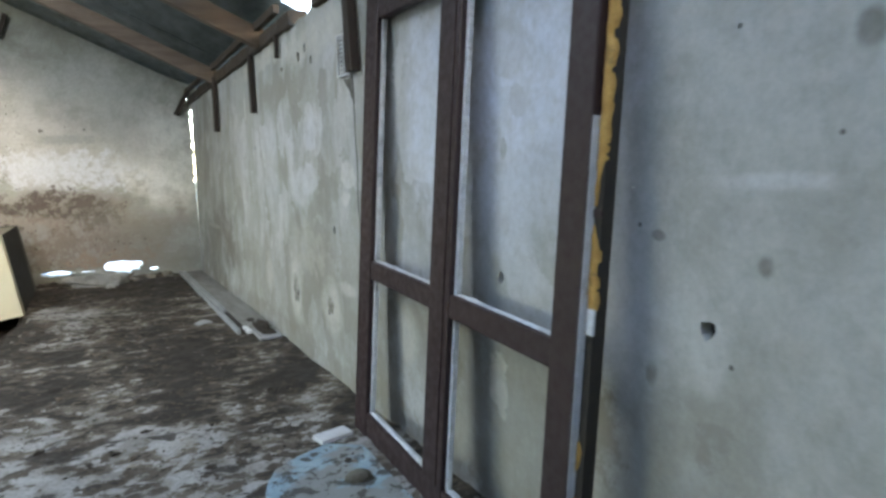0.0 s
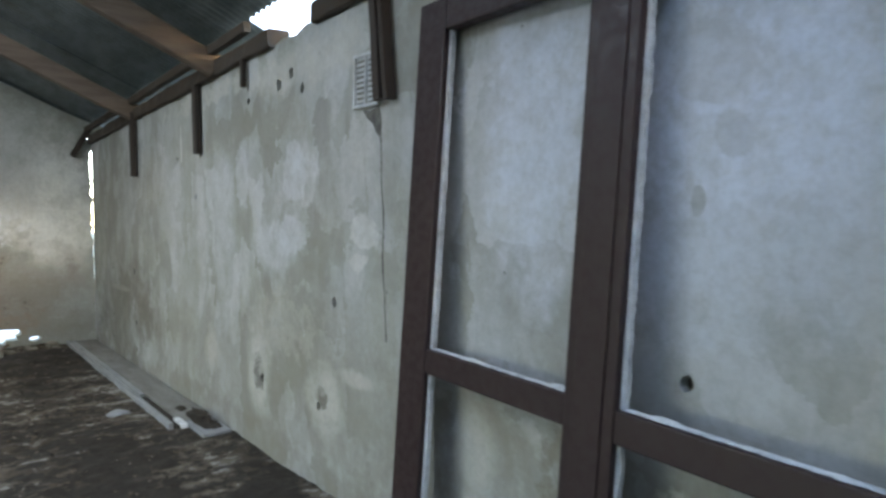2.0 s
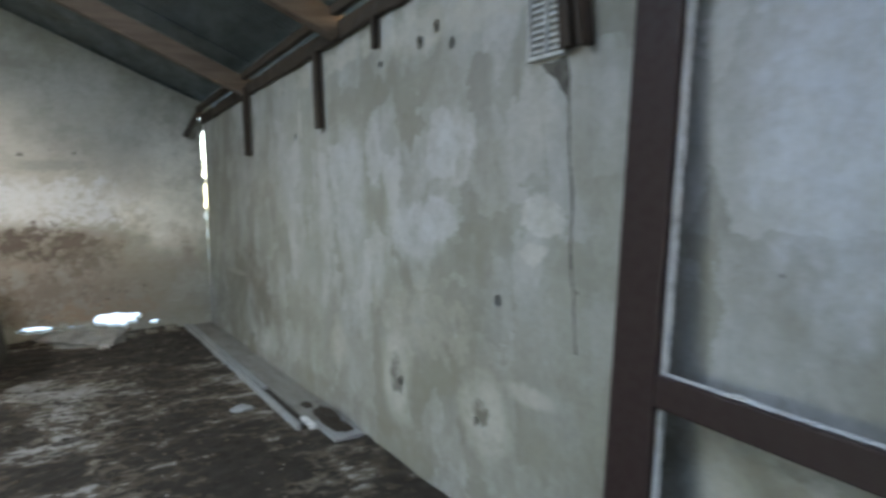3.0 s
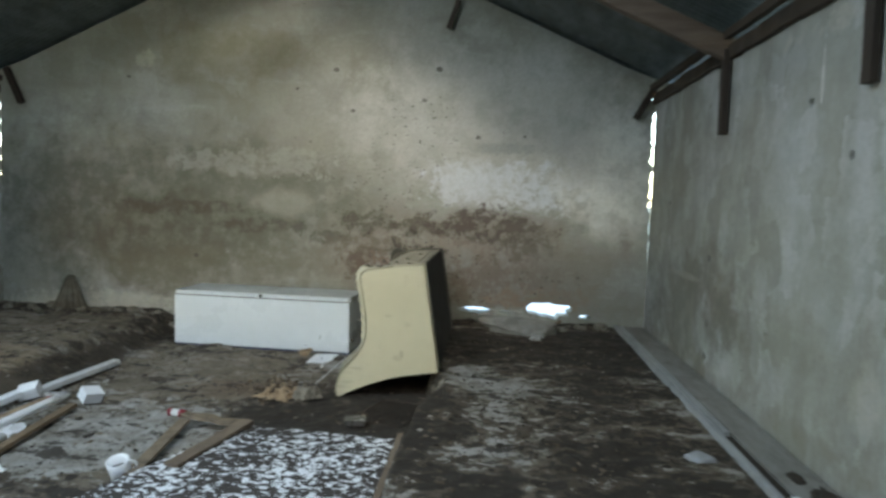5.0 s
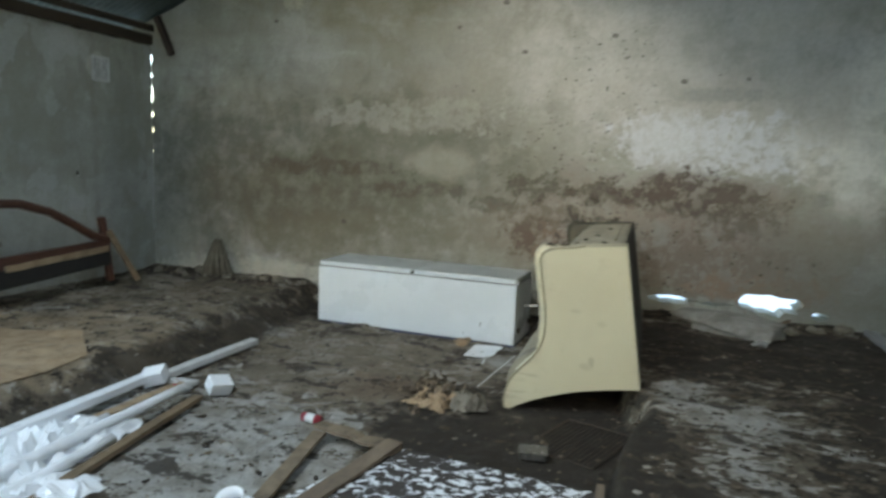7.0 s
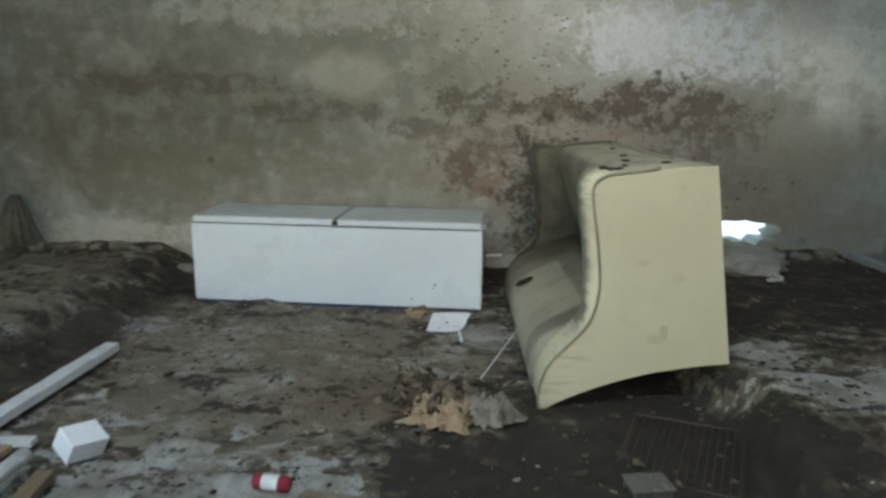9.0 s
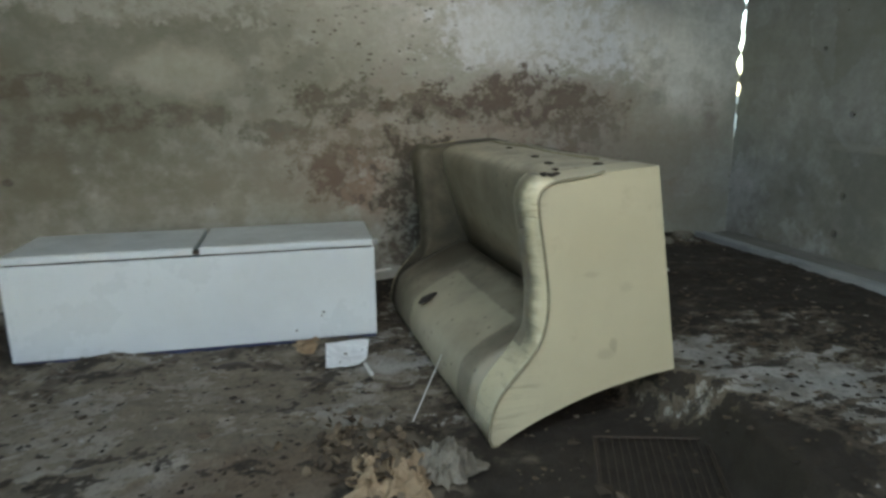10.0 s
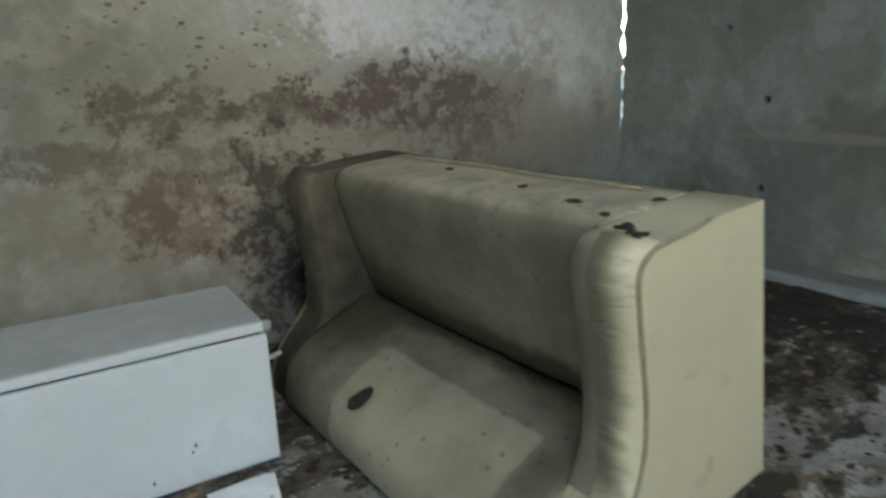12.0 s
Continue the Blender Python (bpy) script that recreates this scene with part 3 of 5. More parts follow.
def litter_material():
    k = Mat("litter", 0.9)
    g = k.t.nodes.new("ShaderNodeNewGeometry")
    r = k.t.nodes.new("ShaderNodeValToRGB")
    e = r.color_ramp.elements
    e[0].position, e[0].color = 0.0, (0.022, 0.017, 0.012, 1)
    e[1].position, e[1].color = 1.0, (0.36, 0.34, 0.30, 1)
    for p, col in ((0.5, (0.04, 0.029, 0.019, 1)), (0.74, (0.10, 0.072, 0.046, 1)), (0.93, (0.18, 0.145, 0.105, 1))):
        x = e.new(p)
        x.color = col
    k.link(g.outputs["Random Per Island"], r.inputs[0])
    k.colour(r.outputs[0])
    k.bump(k.noise(60), 0.4, 0.004)
    return k.m


def leaf_material():
    k = Mat("dead_leaves", 0.85)
    g = k.t.nodes.new("ShaderNodeNewGeometry")
    c = k.mix(g.outputs["Random Per Island"], (0.03, 0.02, 0.013), (0.21, 0.155, 0.10))
    k.colour(k.mix(k.ramp(k.noise(40), 0.5, 0.7, 0, 0.6), c, (0.05, 0.035, 0.025)))
    k.bump(k.noise(50), 0.4, 0.004)
    return k.m


M_leaf = leaf_material()
M_spots, M_bluish, M_litter = spotted_board(), blue_sheet(), litter_material()


# ---- mesh helpers ----
def mesh_of(name, bm, material, smooth=False):
    me = bpy.data.meshes.new(name)
    bm.normal_update()
    bm.to_mesh(me)
    bm.free()
    for m in material if isinstance(material, (list, tuple)) else (material,):
        me.materials.append(m)
    if smooth:
        me.shade_smooth()
    return me


def part(name, bm, material, parent=None, label="", smooth=False):
    ob = new(name, mesh_of(name, bm, material, smooth))
    ob.parent = parent
    return tagged(ob, label)


def thing(name, m, label, category, group="", kind=""):
    ob = new(name)
    ob.empty_display_size = 0.1
    ob.matrix_world = m
    return tagged(ob, label, category, group, kind)


def box(bm, lo, hi, bevel=0.0, m=None, segments=2):
    geo = bmesh.ops.create_cube(bm, size=1.0)
    vs = geo["verts"]
    s = [b - a for a, b in zip(lo, hi)]
    for v in vs:
        v.co = Vector([lo[i] + (v.co[i] + 0.5) * s[i] for i in range(3)])
    if bevel:
        es = list({e for v in vs for e in v.link_edges})
        out = bmesh.ops.bevel(bm, geom=es, offset=bevel, segments=segments, profile=0.6, affect="EDGES")
        vs = list({v for f in out["faces"] for v in f.verts} | {v for v in vs if v.is_valid})
    if m is not None:
        bmesh.ops.transform(bm, matrix=m, verts=vs)
    return vs


def boxed(lo, hi, bevel=0.0, m=None):
    bm = bmesh.new()
    box(bm, lo, hi, bevel, m)
    return bm


def roughen(bm, amount, size, seed=0.0):
    for v in bm.verts:
        p = v.co / size + Vector((seed, seed * 1.7, seed * 0.3))
        v.co += Vector((noise.noise(p), noise.noise(p + Vector((31, 0, 0))), noise.noise(p + Vector((0, 57, 0))))) * amount
    return bm


def plank(a, b, width, depth, cuts=10, rough=0.004, seed=0.0, up=(0, 0, 1)):
    """A sawn timber from a to b, with slightly uneven arrises."""
    a, b = Vector(a), Vector(b)
    along = (b - a).normalized()
    side = along.cross(Vector(up)).normalized()
    top = side.cross(along)
    bm = bmesh.new()
    rings = []
    for i in range(cuts + 1):
        c = a.lerp(b, i / cuts)
        ring = []
        c8 = 0.12
        for sx, sy in ((-1, -1 + c8), (-1 + c8, -1), (1 - c8, -1), (1, -1 + c8), (1, 1 - c8), (1 - c8, 1), (-1 + c8, 1), (-1, 1 - c8)):
            ring.append(bm.verts.new(c + side * sx * width / 2 + top * sy * depth / 2))
        rings.append(ring)
    for p, q in zip(rings, rings[1:]):
        for j in range(8):
            bm.faces.new((p[j], p[(j + 1) % 8], q[(j + 1) % 8], q[j]))
    bm.faces.new(rings[0][::-1])
    bm.faces.new(rings[-1])
    bmesh.ops.recalc_face_normals(bm, faces=bm.faces)
    return roughen(bm, rough, 0.15, seed)


def tube(points, radius, sides=10, closed_ends=True):
    bm = bmesh.new()
    pts = [Vector(p) for p in points]
    rings = []
    for i, p in enumerate(pts):
        d = (pts[min(i + 1, len(pts) - 1)] - pts[max(i - 1, 0)]).normalized()
        s = d.cross(Vector((0.13, 0.2, 1))).normalized()
        t = s.cross(d)
        rings.append([bm.verts.new(p + (s * math.cos(2 * math.pi * j / sides) + t * math.sin(2 * math.pi * j / sides)) * radius) for j in range(sides)])
    for a, b in zip(rings, rings[1:]):
        for j in range(sides):
            bm.faces.new((a[j], a[(j + 1) % sides], b[(j + 1) % sides], b[j]))
    if closed_ends:
        bm.faces.new(rings[0][::-1])
        bm.faces.new(rings[-1])
    bmesh.ops.recalc_face_normals(bm, faces=bm.faces)
    return bm


def sheet_with_holes(outer, holes, to3d, depth):
    """A slab cut from a flat outline with holes, thickened along depth (a vector)."""
    bm = bmesh.new()
    edges = []
    for loop in [outer] + holes:
        vs = [bm.verts.new(to3d(u, v)) for u, v in loop]
        edges += [bm.edges.new((vs[i], vs[(i + 1) % len(vs)])) for i in range(len(vs))]
    bmesh.ops.triangle_fill(bm, use_beauty=True, use_dissolve=False, edges=edges)
    faces = list(bm.faces)
    out = bmesh.ops.extrude_face_region(bm, geom=faces)
    vs = [g for g in out["geom"] if isinstance(g, bmesh.types.BMVert)]
    bmesh.ops.translate(bm, verts=vs, vec=depth)
    bmesh.ops.recalc_face_normals(bm, faces=bm.faces)
    return bm


def ragged_ring(cu, cv, ru, rv, n, seed, amount=0.25):
    r = random.Random(seed)
    out = []
    for i in range(n):
        a = 2 * math.pi * i / n
        k = 1 + amount * (r.random() * 2 - 1)
        out.append((cu + math.cos(a) * ru * k, cv + math.sin(a) * rv * k))
    return out


def grid_mesh(name, xs, ys, z, material, smooth=True):
    nx, ny = len(xs), len(ys)
    gx, gy = np.meshgrid(xs, ys, indexing="ij")
    co = np.stack([gx, gy, z], -1).reshape(-1, 3)
    i = np.arange(nx * ny).reshape(nx, ny)
    f = np.stack([i[:-1, :-1], i[1:, :-1], i[1:, 1:], i[:-1, 1:]], -1).reshape(-1, 4)
    me = bpy.data.meshes.new(name)
    me.vertices.add(len(co))
    me.vertices.foreach_set("co", co.ravel())
    me.loops.add(f.size)
    me.loops.foreach_set("vertex_index", f.ravel().astype(np.int32))
    me.polygons.add(len(f))
    me.polygons.foreach_set("loop_start", np.arange(0, f.size, 4, dtype=np.int32))
    me.update()
    me.validate()
    me.materials.append(material)
    if smooth:
        me.shade_smooth()
    return new(name, me)


# ---- floor: two raised slabs and a sunken strip ----
def floor_height(x, y):
    x, y = np.asarray(x, float), np.asarray(y, float)
    wob = 0.035 * fbm(x * 0, y, 0.5, 11) + 0.02 * fbm(x, y, 0.12, 12)
    worn_edge = 0.05 * np.exp(-((y - 8.75) / 0.3) ** 2)
    east = np.clip((x - (XE - 0.03) - wob * 0.7 - worn_edge) / (0.05 + worn_edge * 1.5), 0, 1)
    west = np.clip(((XF + 0.05) + wob * 1.6 + 0.06 * fbm(x, y, 0.5, 15) - x) / 0.4, 0, 1)
    sm = lambda t: t * t * (3 - 2 * t)
    base = LOW * (1 - sm(east)) * (1 - sm(west))
    fine = 0.006 * fbm(x, y, 0.09, 21) + 0.010 * fbm(x, y, 0.4, 22)
    clods = (1 - 0.5 * sm(west)) * 0.034 * np.clip(fbm(x, y, 0.22, 23) - 0.15, 0, 1) + 0.016 * np.clip(fbm(x * 0.7, y * 1.3, 0.08, 24) - 0.1, 0, 1)
    heap = (0.03 + 0.04 * ((x < -0.5) & (x > -3.0))) * np.exp(-((YN - y) / 0.16) ** 2) * (0.7 + 0.5 * fbm(x, y, 0.4, 25)) * (x < 1.2)
    left = -0.03 * sm(west) + 0.02 * fbm(x, y, 0.9, 26) * sm(west)
    crust = 0.034 * np.clip(fbm(x * 0.35, y * 1.5, 0.15, 31) - 0.05, 0, 1) * np.clip((-1.3 - x) / 0.5, 0.1, 1)
    return base + fine + clods + heap + left + crust


xs = np.unique(np.concatenate([np.arange(XL - 0.2, -3.6, 0.035), np.arange(-3.6, 1.62, 0.02), [XR + 0.05]]))
ys = np.unique(np.concatenate([np.arange(YS - 0.2, 3.4, 0.08), np.arange(3.4, 7.0, 0.035), np.arange(7.0, YN + 0.06, 0.022)]))
gx, gy = np.meshgrid(xs, ys, indexing="ij")
floor = grid_mesh("floor", xs, ys, floor_height(gx, gy), M_floor)
tagged(floor, "filthy cracked concrete barn floor with a sunken strip", "floor", kind="structure")


def on_floor(x, y):
    return float(floor_height(np.array([x]), np.array([y]))[0])


ground = grid_mesh("ground", np.linspace(-400, 400, 41), np.linspace(-400, 400, 41), np.full((41, 41), -0.45), M_grass)
tagged(ground, "pale dry yard outside the barn", "ground", kind="structure")

# ---- walls ----
def jag(n, seed):
    r = random.Random(seed)
    return [r.random() for _ in range(n)]


BRIDGES = ((0.6, 0.8), (0.9, 0.98), (1.12, 1.2), (1.3, 1.36), (1.62, 1.67), (1.85, 1.9))


def gable():
    """The far gable wall; its corners have broken away from the long walls."""
    j = jag(200, 5)
    right = [(XR + 0.25, -0.4), (XR + 0.25, 0.66), (XR + 0.02, 0.7), (XR - 0.01, 0.74)]
    z, i = 0.78, 0
    while z < 2.2:
        gap = 0.019 * min(1, max(0.0, (z - 0.62) / 0.6)) * (0.0 if any(a < z < b for a, b in BRIDGES) else 1.0) * (0.3 + 1.3 * j[i + 3]) - 0.002
        right.append((XR - gap * (0.75 + 0.4 * j[i]), z))
        z, i = z + 0.022 + 0.02 * j[i + 1], i + 2
    right += [(XR + 0.02, 2.27), (XR + 0.02, 2.34), (XR - 0.055, 2.355), (XR - 0.06, 2.375), (XR + 0.02, 2.395), (XR + 0.25, 2.42), (XR + 0.25, roof_z(XR) - 0.05)]
    top = [(x, roof_z(x) + 0.02) for x in (XR - 0.3, RIDGE_X, XL + 0.3)] + [(XL - 0.25, roof_z(XL) - 0.05)]
    left = [(XL - 0.25, 2.35), (XL - 0.06, 2.3)]
    for za, zb, g in ((2.2, 2.1, 0.016), (2.02, 1.97, 0.010), (1.88, 1.72, 0.018), (1.62, 1.56, 0.012), (1.45, 1.4, 0.010), (1.22, 1.19, 0.008)):
        g *= 0.55
        left += [(XL - 0.06, za + 0.01), (XL + g * 0.6, za), (XL + g, (za + zb) / 2), (XL + g * 0.4, zb), (XL - 0.06, zb - 0.01)]
    left += [(XL - 0.25, 0.8), (XL - 0.25, -0.4)]
    holes = [ragged_ring(0.625, 0.155, 0.235, 0.088, 19, 12, 0.24), ragged_ring(1.0, 0.09, 0.065, 0.036, 14, 4),
             ragged_ring(-0.14, 0.128, 0.19, 0.034, 26, 6, 0.25), ragged_ring(0.21, 0.118, 0.13, 0.02, 18, 8, 0.3)]
    return sheet_with_holes(right + top + left, holes, lambda u, v: Vector((u, YN, v)), Vector((0, 0.24, 0)))


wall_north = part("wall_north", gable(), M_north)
tagged(wall_north, "stained and damp plastered gable wall with gaps at its corners", "wall", kind="structure")


def pit(bm_holes, y, z, r, seed):
    bm_holes.append(ragged_ring(y, z, r, r * 1.15, 10, seed, 0.22))


def long_wall(x, outward, holes, end_gap, door=None):
    """A long wall: a plaster skin with pits in it, and the masonry behind."""
    j = jag(300, 17 if outward > 0 else 18)
    end = [(YN + 0.0, -0.4), (YN, 0.62)]
    z, i = 0.68, 0
    while z < 2.24:
        bridge = outward > 0 and any(a < z < b for a, b in BRIDGES)
        end.append((YN if bridge else YN - end_gap * (0.5 + 1.0 * j[i]), z))
        z, i = z + 0.03 + 0.02 * j[i + 1], i + 2
    top, y = [], YN - 0.06
    while y > YS:
        low = 0.0
        if outward > 0 and 5.5 < y < 5.95:
            low = 0.02
        top.append((y, 2.295 + low + 0.03 * (j[i] - 0.5)))
        y, i = y - 0.11 - 0.08 * j[i + 1], (i + 2) % 298
    outer = end + top + [(YS, 2.26), (YS, -0.4)]
    if door:
        a, b, h = door
        outer += [(a, -0.4), (a, h), (b, h), (b, -0.4)]
    d = Vector((outward * 0.035, 0, 0))
    skin = sheet_with_holes(outer, holes, lambda u, v: Vector((x, u, v)), d)
    core = sheet_with_holes([(u - 0.002 if u > YN - 0.3 else u, v) for u, v in outer], [], lambda u, v: Vector((x + outward * 0.037, u, v)), Vector((outward * 0.2, 0, 0)))
    me = bpy.data.meshes.new("core")
    core.to_mesh(me)
    core.free()
    skin.from_mesh(me)
    return skin


pits = []
for k, (y, z, r) in enumerate([(2.57, 0.9, 0.022), (3.48, 0.91, 0.02), (10.11, 0.915, 0.022), (10.36, 1.31, 0.018), (10.1, 0.42, 0.024), (10.13, 0.18, 0.024), (9.19, 0.91, 0.026), (2.82, 1.24, 0.006), (2.5, 1.6, 0.006),
                               (9.17, 0.43, 0.027), (9.17, 0.18, 0.03), (5.32, 0.96, 0.022), (7.34, 1.54, 0.02), (7.76, 1.83, 0.024),
                               (6.2, 0.44, 0.024), (5.5, 0.42, 0.02), (6.33, 2.06, 0.02), (5.75, 2.12, 0.026), (5.62, 2.02, 0.022), (5.9, 2.08, 0.03)]):
    pit(pits, y, z, r, 40 + k)
M_core = worn("pit_shade_masonry", (0.07, 0.06, 0.05), (0.035, 0.03, 0.025), 0.95, 0, 12, bump=0.6)


def darken_core(ob, x, outward):
    """Paints the masonry behind the plaster skin dark, for the shade in the pits."""
    ob.data.materials.append(M_core)
    for p in ob.data.polygons:
        if (p.center.x - x) * outward > 0.0365:
            p.material_index = 1


wall_east = part("wall_east", long_wall(XR, 1, pits, 0.016), M_east)
darken_core(wall_east, XR, 1)
tagged(wall_east, "long grey plastered wall with pale patches and nail holes", "wall", kind="structure")
pits = []
for k, (y, z, r) in enumerate([(9.35, 0.986, 0.028), (10.14, 0.98, 0.028), (9.33, 0.405, 0.025)]):
    pit(pits, y, z, r, 70 + k)
wall_west = part("wall_west", long_wall(XL, -1, pits, 0.004, door=(3.9, 7.5, 2.12)), M_west)
darken_core(wall_west, XL, -1)
tagged(wall_west, "long plastered wall with a wide doorway", "wall", kind="structure")
# end wall out of view, added solid to keep the low sun out
south = [(XL - 0.25, -0.4), (XR + 0.25, -0.4), (XR + 0.25, roof_z(XR)), (RIDGE_X, roof_z(RIDGE_X)), (XL - 0.25, roof_z(XL))]
wall_south = part("wall_south", sheet_with_holes(south, [], lambda u, v: Vector((u, YS, v)), Vector((0, -0.24, 0))), M_west)
tagged(wall_south, "unseen plain plastered gable wall closing the barn", "wall", kind="structure")

# ---- roof ----
def roof_sheet(y0, y1, x0, x1, lift=0.0, seed=0):
    """A corrugated zinc sheet that runs down the slope from x0 to x1."""
    n = max(8, int((y1 - y0) / 0.0155))
    bm = bmesh.new()
    rows = []
    r = random.Random(seed)
    for k in range(5):
        x = x0 + (x1 - x0) * k / 4
        row = []
        for i in range(n + 1):
            y = y0 + (y1 - y0) * i / n
            z = roof_z(x) + 0.055 + lift + 0.011 * math.sin(2 * math.pi * y / 0.076) + 0.006 * math.sin(k * 2.1 + seed)
            row.append(bm.verts.new((x, y, z)))
        rows.append(row)
    for a, b in zip(rows, rows[1:]):
        for i in range(n):
            bm.faces.new((a[i], a[i + 1], b[i + 1], b[i]))
    out = bmesh.ops.extrude_face_region(bm, geom=list(bm.faces))
    bmesh.ops.translate(bm, verts=[g for g in out["geom"] if isinstance(g, bmesh.types.BMVert)], vec=(0, 0, 0.0015))
    bmesh.ops.recalc_face_normals(bm, faces=bm.faces)
    return bm


roof = thing("roof", pose(RIDGE_X, YN, 0), "rusting corrugated zinc roof with missing sheets", "roof", kind="structure")
roof.matrix_world = Matrix.Identity(4)
seed = 0
y = YN + 0.3
while y > YS - 0.2:
    y0 = y - 0.84
    for side in (1, -1):
        x_eave = RIDGE_X + side * (XR - RIDGE_X + 0.3)
        seed += 1
        lift = 0.004 * (seed % 4)
        if side == -1 and 5.2 < y0 + 0.42 < 7.2:
            part("roof_sheet", roof_sheet(y0, y + 0.06, -3.15, x_eave, lift, seed), M_roof, roof, smooth=True)
            continue
        if side == 1 and 0.3 < y0 + 0.42 < 3.0:
            part("roof_sheet", roof_sheet(y0, y + 0.06, 1.2, x_eave, lift, seed), M_roof, roof, smooth=True)
            continue
        if side == 1 and 3.0 < y0 + 0.42 < 6.0:
            x0, x1 = (RIDGE_X + 1.7, x_eave - 0.27) if y0 > 5.3 else (RIDGE_X + 1.7, x_eave)
            part("roof_sheet", roof_sheet(y0, y + 0.06, x0, x1, lift, seed), M_roof, roof, smooth=True)
            continue
        part("roof_sheet", roof_sheet(y0, y + 0.06, RIDGE_X, x_eave, lift, seed), M_roof, roof, smooth=True)
    y = y0
for k, yr in enumerate((8.98, 6.85, 4.7, 2.5, 0.3, -1.6)):
    for side in (1, -1):
        xe = RIDGE_X + side * (XR - RIDGE_X - 0.02)
        a = (xe, yr, roof_z(xe) - 0.15)
        b = (RIDGE_X, yr, roof_z(RIDGE_X) - 0.15)
        part("rafter", plank(a, b, 0.08, 0.15, 16, 0.006, k + side), M_rafter, roof)
part("ridge_beam", plank((RIDGE_X, YS, roof_z(RIDGE_X) - 0.03), (RIDGE_X, YN, roof_z(RIDGE_X) - 0.03), 0.08, 0.1, 12), M_beam, roof)
for side in (1, -1):
    x = RIDGE_X + side * (XR - RIDGE_X + 0.03)
    for p0, p1 in (((YS, 5.45), (5.95, YN - 0.02)) if side > 0 else ((YS, YN - 0.02),)):
        part("wall_plate", plank((x, p0, 2.345), (x, p1, 2.345), 0.13, 0.1, 40, 0.014, side), M_beam, roof)
    x = RIDGE_X + side * (XR - RIDGE_X - 0.05)
    part("eave_board", plank((x, 6.2 if side > 0 else YS, 2.455), (x, YN - 0.03, 2.455), 0.045, 0.06, 30, 0.008, side + 4), M_beam, roof)

from mathutils import bvhtree

# ---- battens, vent and cable on the walls ----
def batten(a, b, w, d, label, seed):
    ob = part("wall_batten", plank(a, b, w, d, 8, 0.004, seed, up=(0.02, 1, 0.02)), M_strap)
    return tagged(ob, label, "batten", "battens on the walls")


batten((1.565, 8.97, 1.79), (1.565, 8.97, 2.36), 0.05, 0.075, "dark wooden batten hanging below a rafter", 1)
batten((1.57, 7.19, 1.83), (1.57, 7.2, 2.3), 0.04, 0.075, "dark splintered batten fixed high on the plaster", 2)
batten((1.575, 4.86, 1.84), (1.575, 4.9, 2.4), 0.04, 0.05, "dark doubled batten beside the vent", 3)
batten((1.57, 4.78, 1.83), (1.57, 4.83, 2.4), 0.05, 0.03, "thin dark batten beside the vent", 4)
batten((1.57, 6.33, 2.14), (1.57, 6.33, 2.3), 0.03, 0.035, "short dark batten stub under the wall plate", 5)
batten((1.57, 11.03, 2.46), (1.395, 11.05, 2.145), 0.06, 0.05, "dark slanting batten in the gable corner", 6)
batten((-0.42, 11.04, 3.3), (-0.515, 11.06, 3.02), 0.05, 0.06, "dark short batten high on the gable", 7)
batten((-5.28, 11.03, 2.56), (-5.13, 11.05, 2.19), 0.06, 0.06, "dark slanting batten in the far gable corner", 8)


def vent(m, label):
    """A square louvred vent."""
    t = thing("vent_grille", m, label, "vent", "vents in the walls")
    w, h = 0.1, 0.115
    for lo, hi in (((-0.016, -w, h - 0.014), (0, w, h)), ((-0.016, -w, -h), (0, w, -h + 0.014)), ((-0.0157, -w, -h), (0, -w + 0.014, h)), ((-0.0157, w - 0.014, -h), (0, w, h)), ((-0.0155, -0.006, -h), (0, 0.006, h))):
        part("frame_bar", boxed(lo, hi, 0.002), M_putty, t)
    for i in range(9):
        z = -h + 0.026 + i * (2 * h - 0.05) / 8
        for a, b in ((-w + 0.015, -0.007), (0.007, w - 0.015)):
            part("louvre", boxed((-0.008, a, -0.006), (-0.004, b, 0.006), 0, Matrix.Translation((0, 0, z)) @ pose(0, 0, 0, 0, 28, 0)), M_putty, t)
    part("backing", boxed((-0.003, -w + 0.01, -h + 0.01), (0.002, w - 0.01, h - 0.01)), M_board, t)


vent(pose(XR - 0.004, 4.985, 1.945) @ pose(0, 0, 0, 2.5, 0, 0), "white plastic louvred vent with a dusty face on the plaster")
vent(pose(XL + 0.004, 10.425, 1.965, 0, 0, 180), "pale dusty louvred vent high on the far wall")
r = random.Random(8)
bm = bmesh.new()
rows = []
for i in range(70):
    z = 1.76 - i * 0.0135
    y = 4.9 - 0.0004 * i + 0.034 * noise.noise(Vector((0, 0, z * 4))) + 0.008 * noise.noise(Vector((3, 0, z * 22)))
    w = max(0.001, 0.0035 + 0.009 * noise.noise(Vector((7, 2, z * 9))) + 0.004 * (r.random() - 0.5)) * (1.5 if 1.0 < z < 1.15 else 1.0)
    rows.append([bm.verts.new(p) for p in ((XR + 0.001, y - w, z), (XR - 0.0035, y - w * 0.6, z), (XR - 0.0025, y + w * 0.7, z), (XR + 0.001, y + w, z))])
for p, q in zip(rows, rows[1:]):
    for k in range(3):
        bm.faces.new((p[k], p[k + 1], q[k + 1], q[k]))
tagged(part("wall_crack", bm, M_crack), "ragged dark crack running down the plaster below the vent", "crack", kind="structure")
edge = [(5.03, 1.825), (4.97, 1.815), (4.9, 1.822), (4.885, 1.75), (4.895, 1.69), (4.925, 1.715), (4.955, 1.755), (5.0, 1.785)]
pocket = bmesh.new()
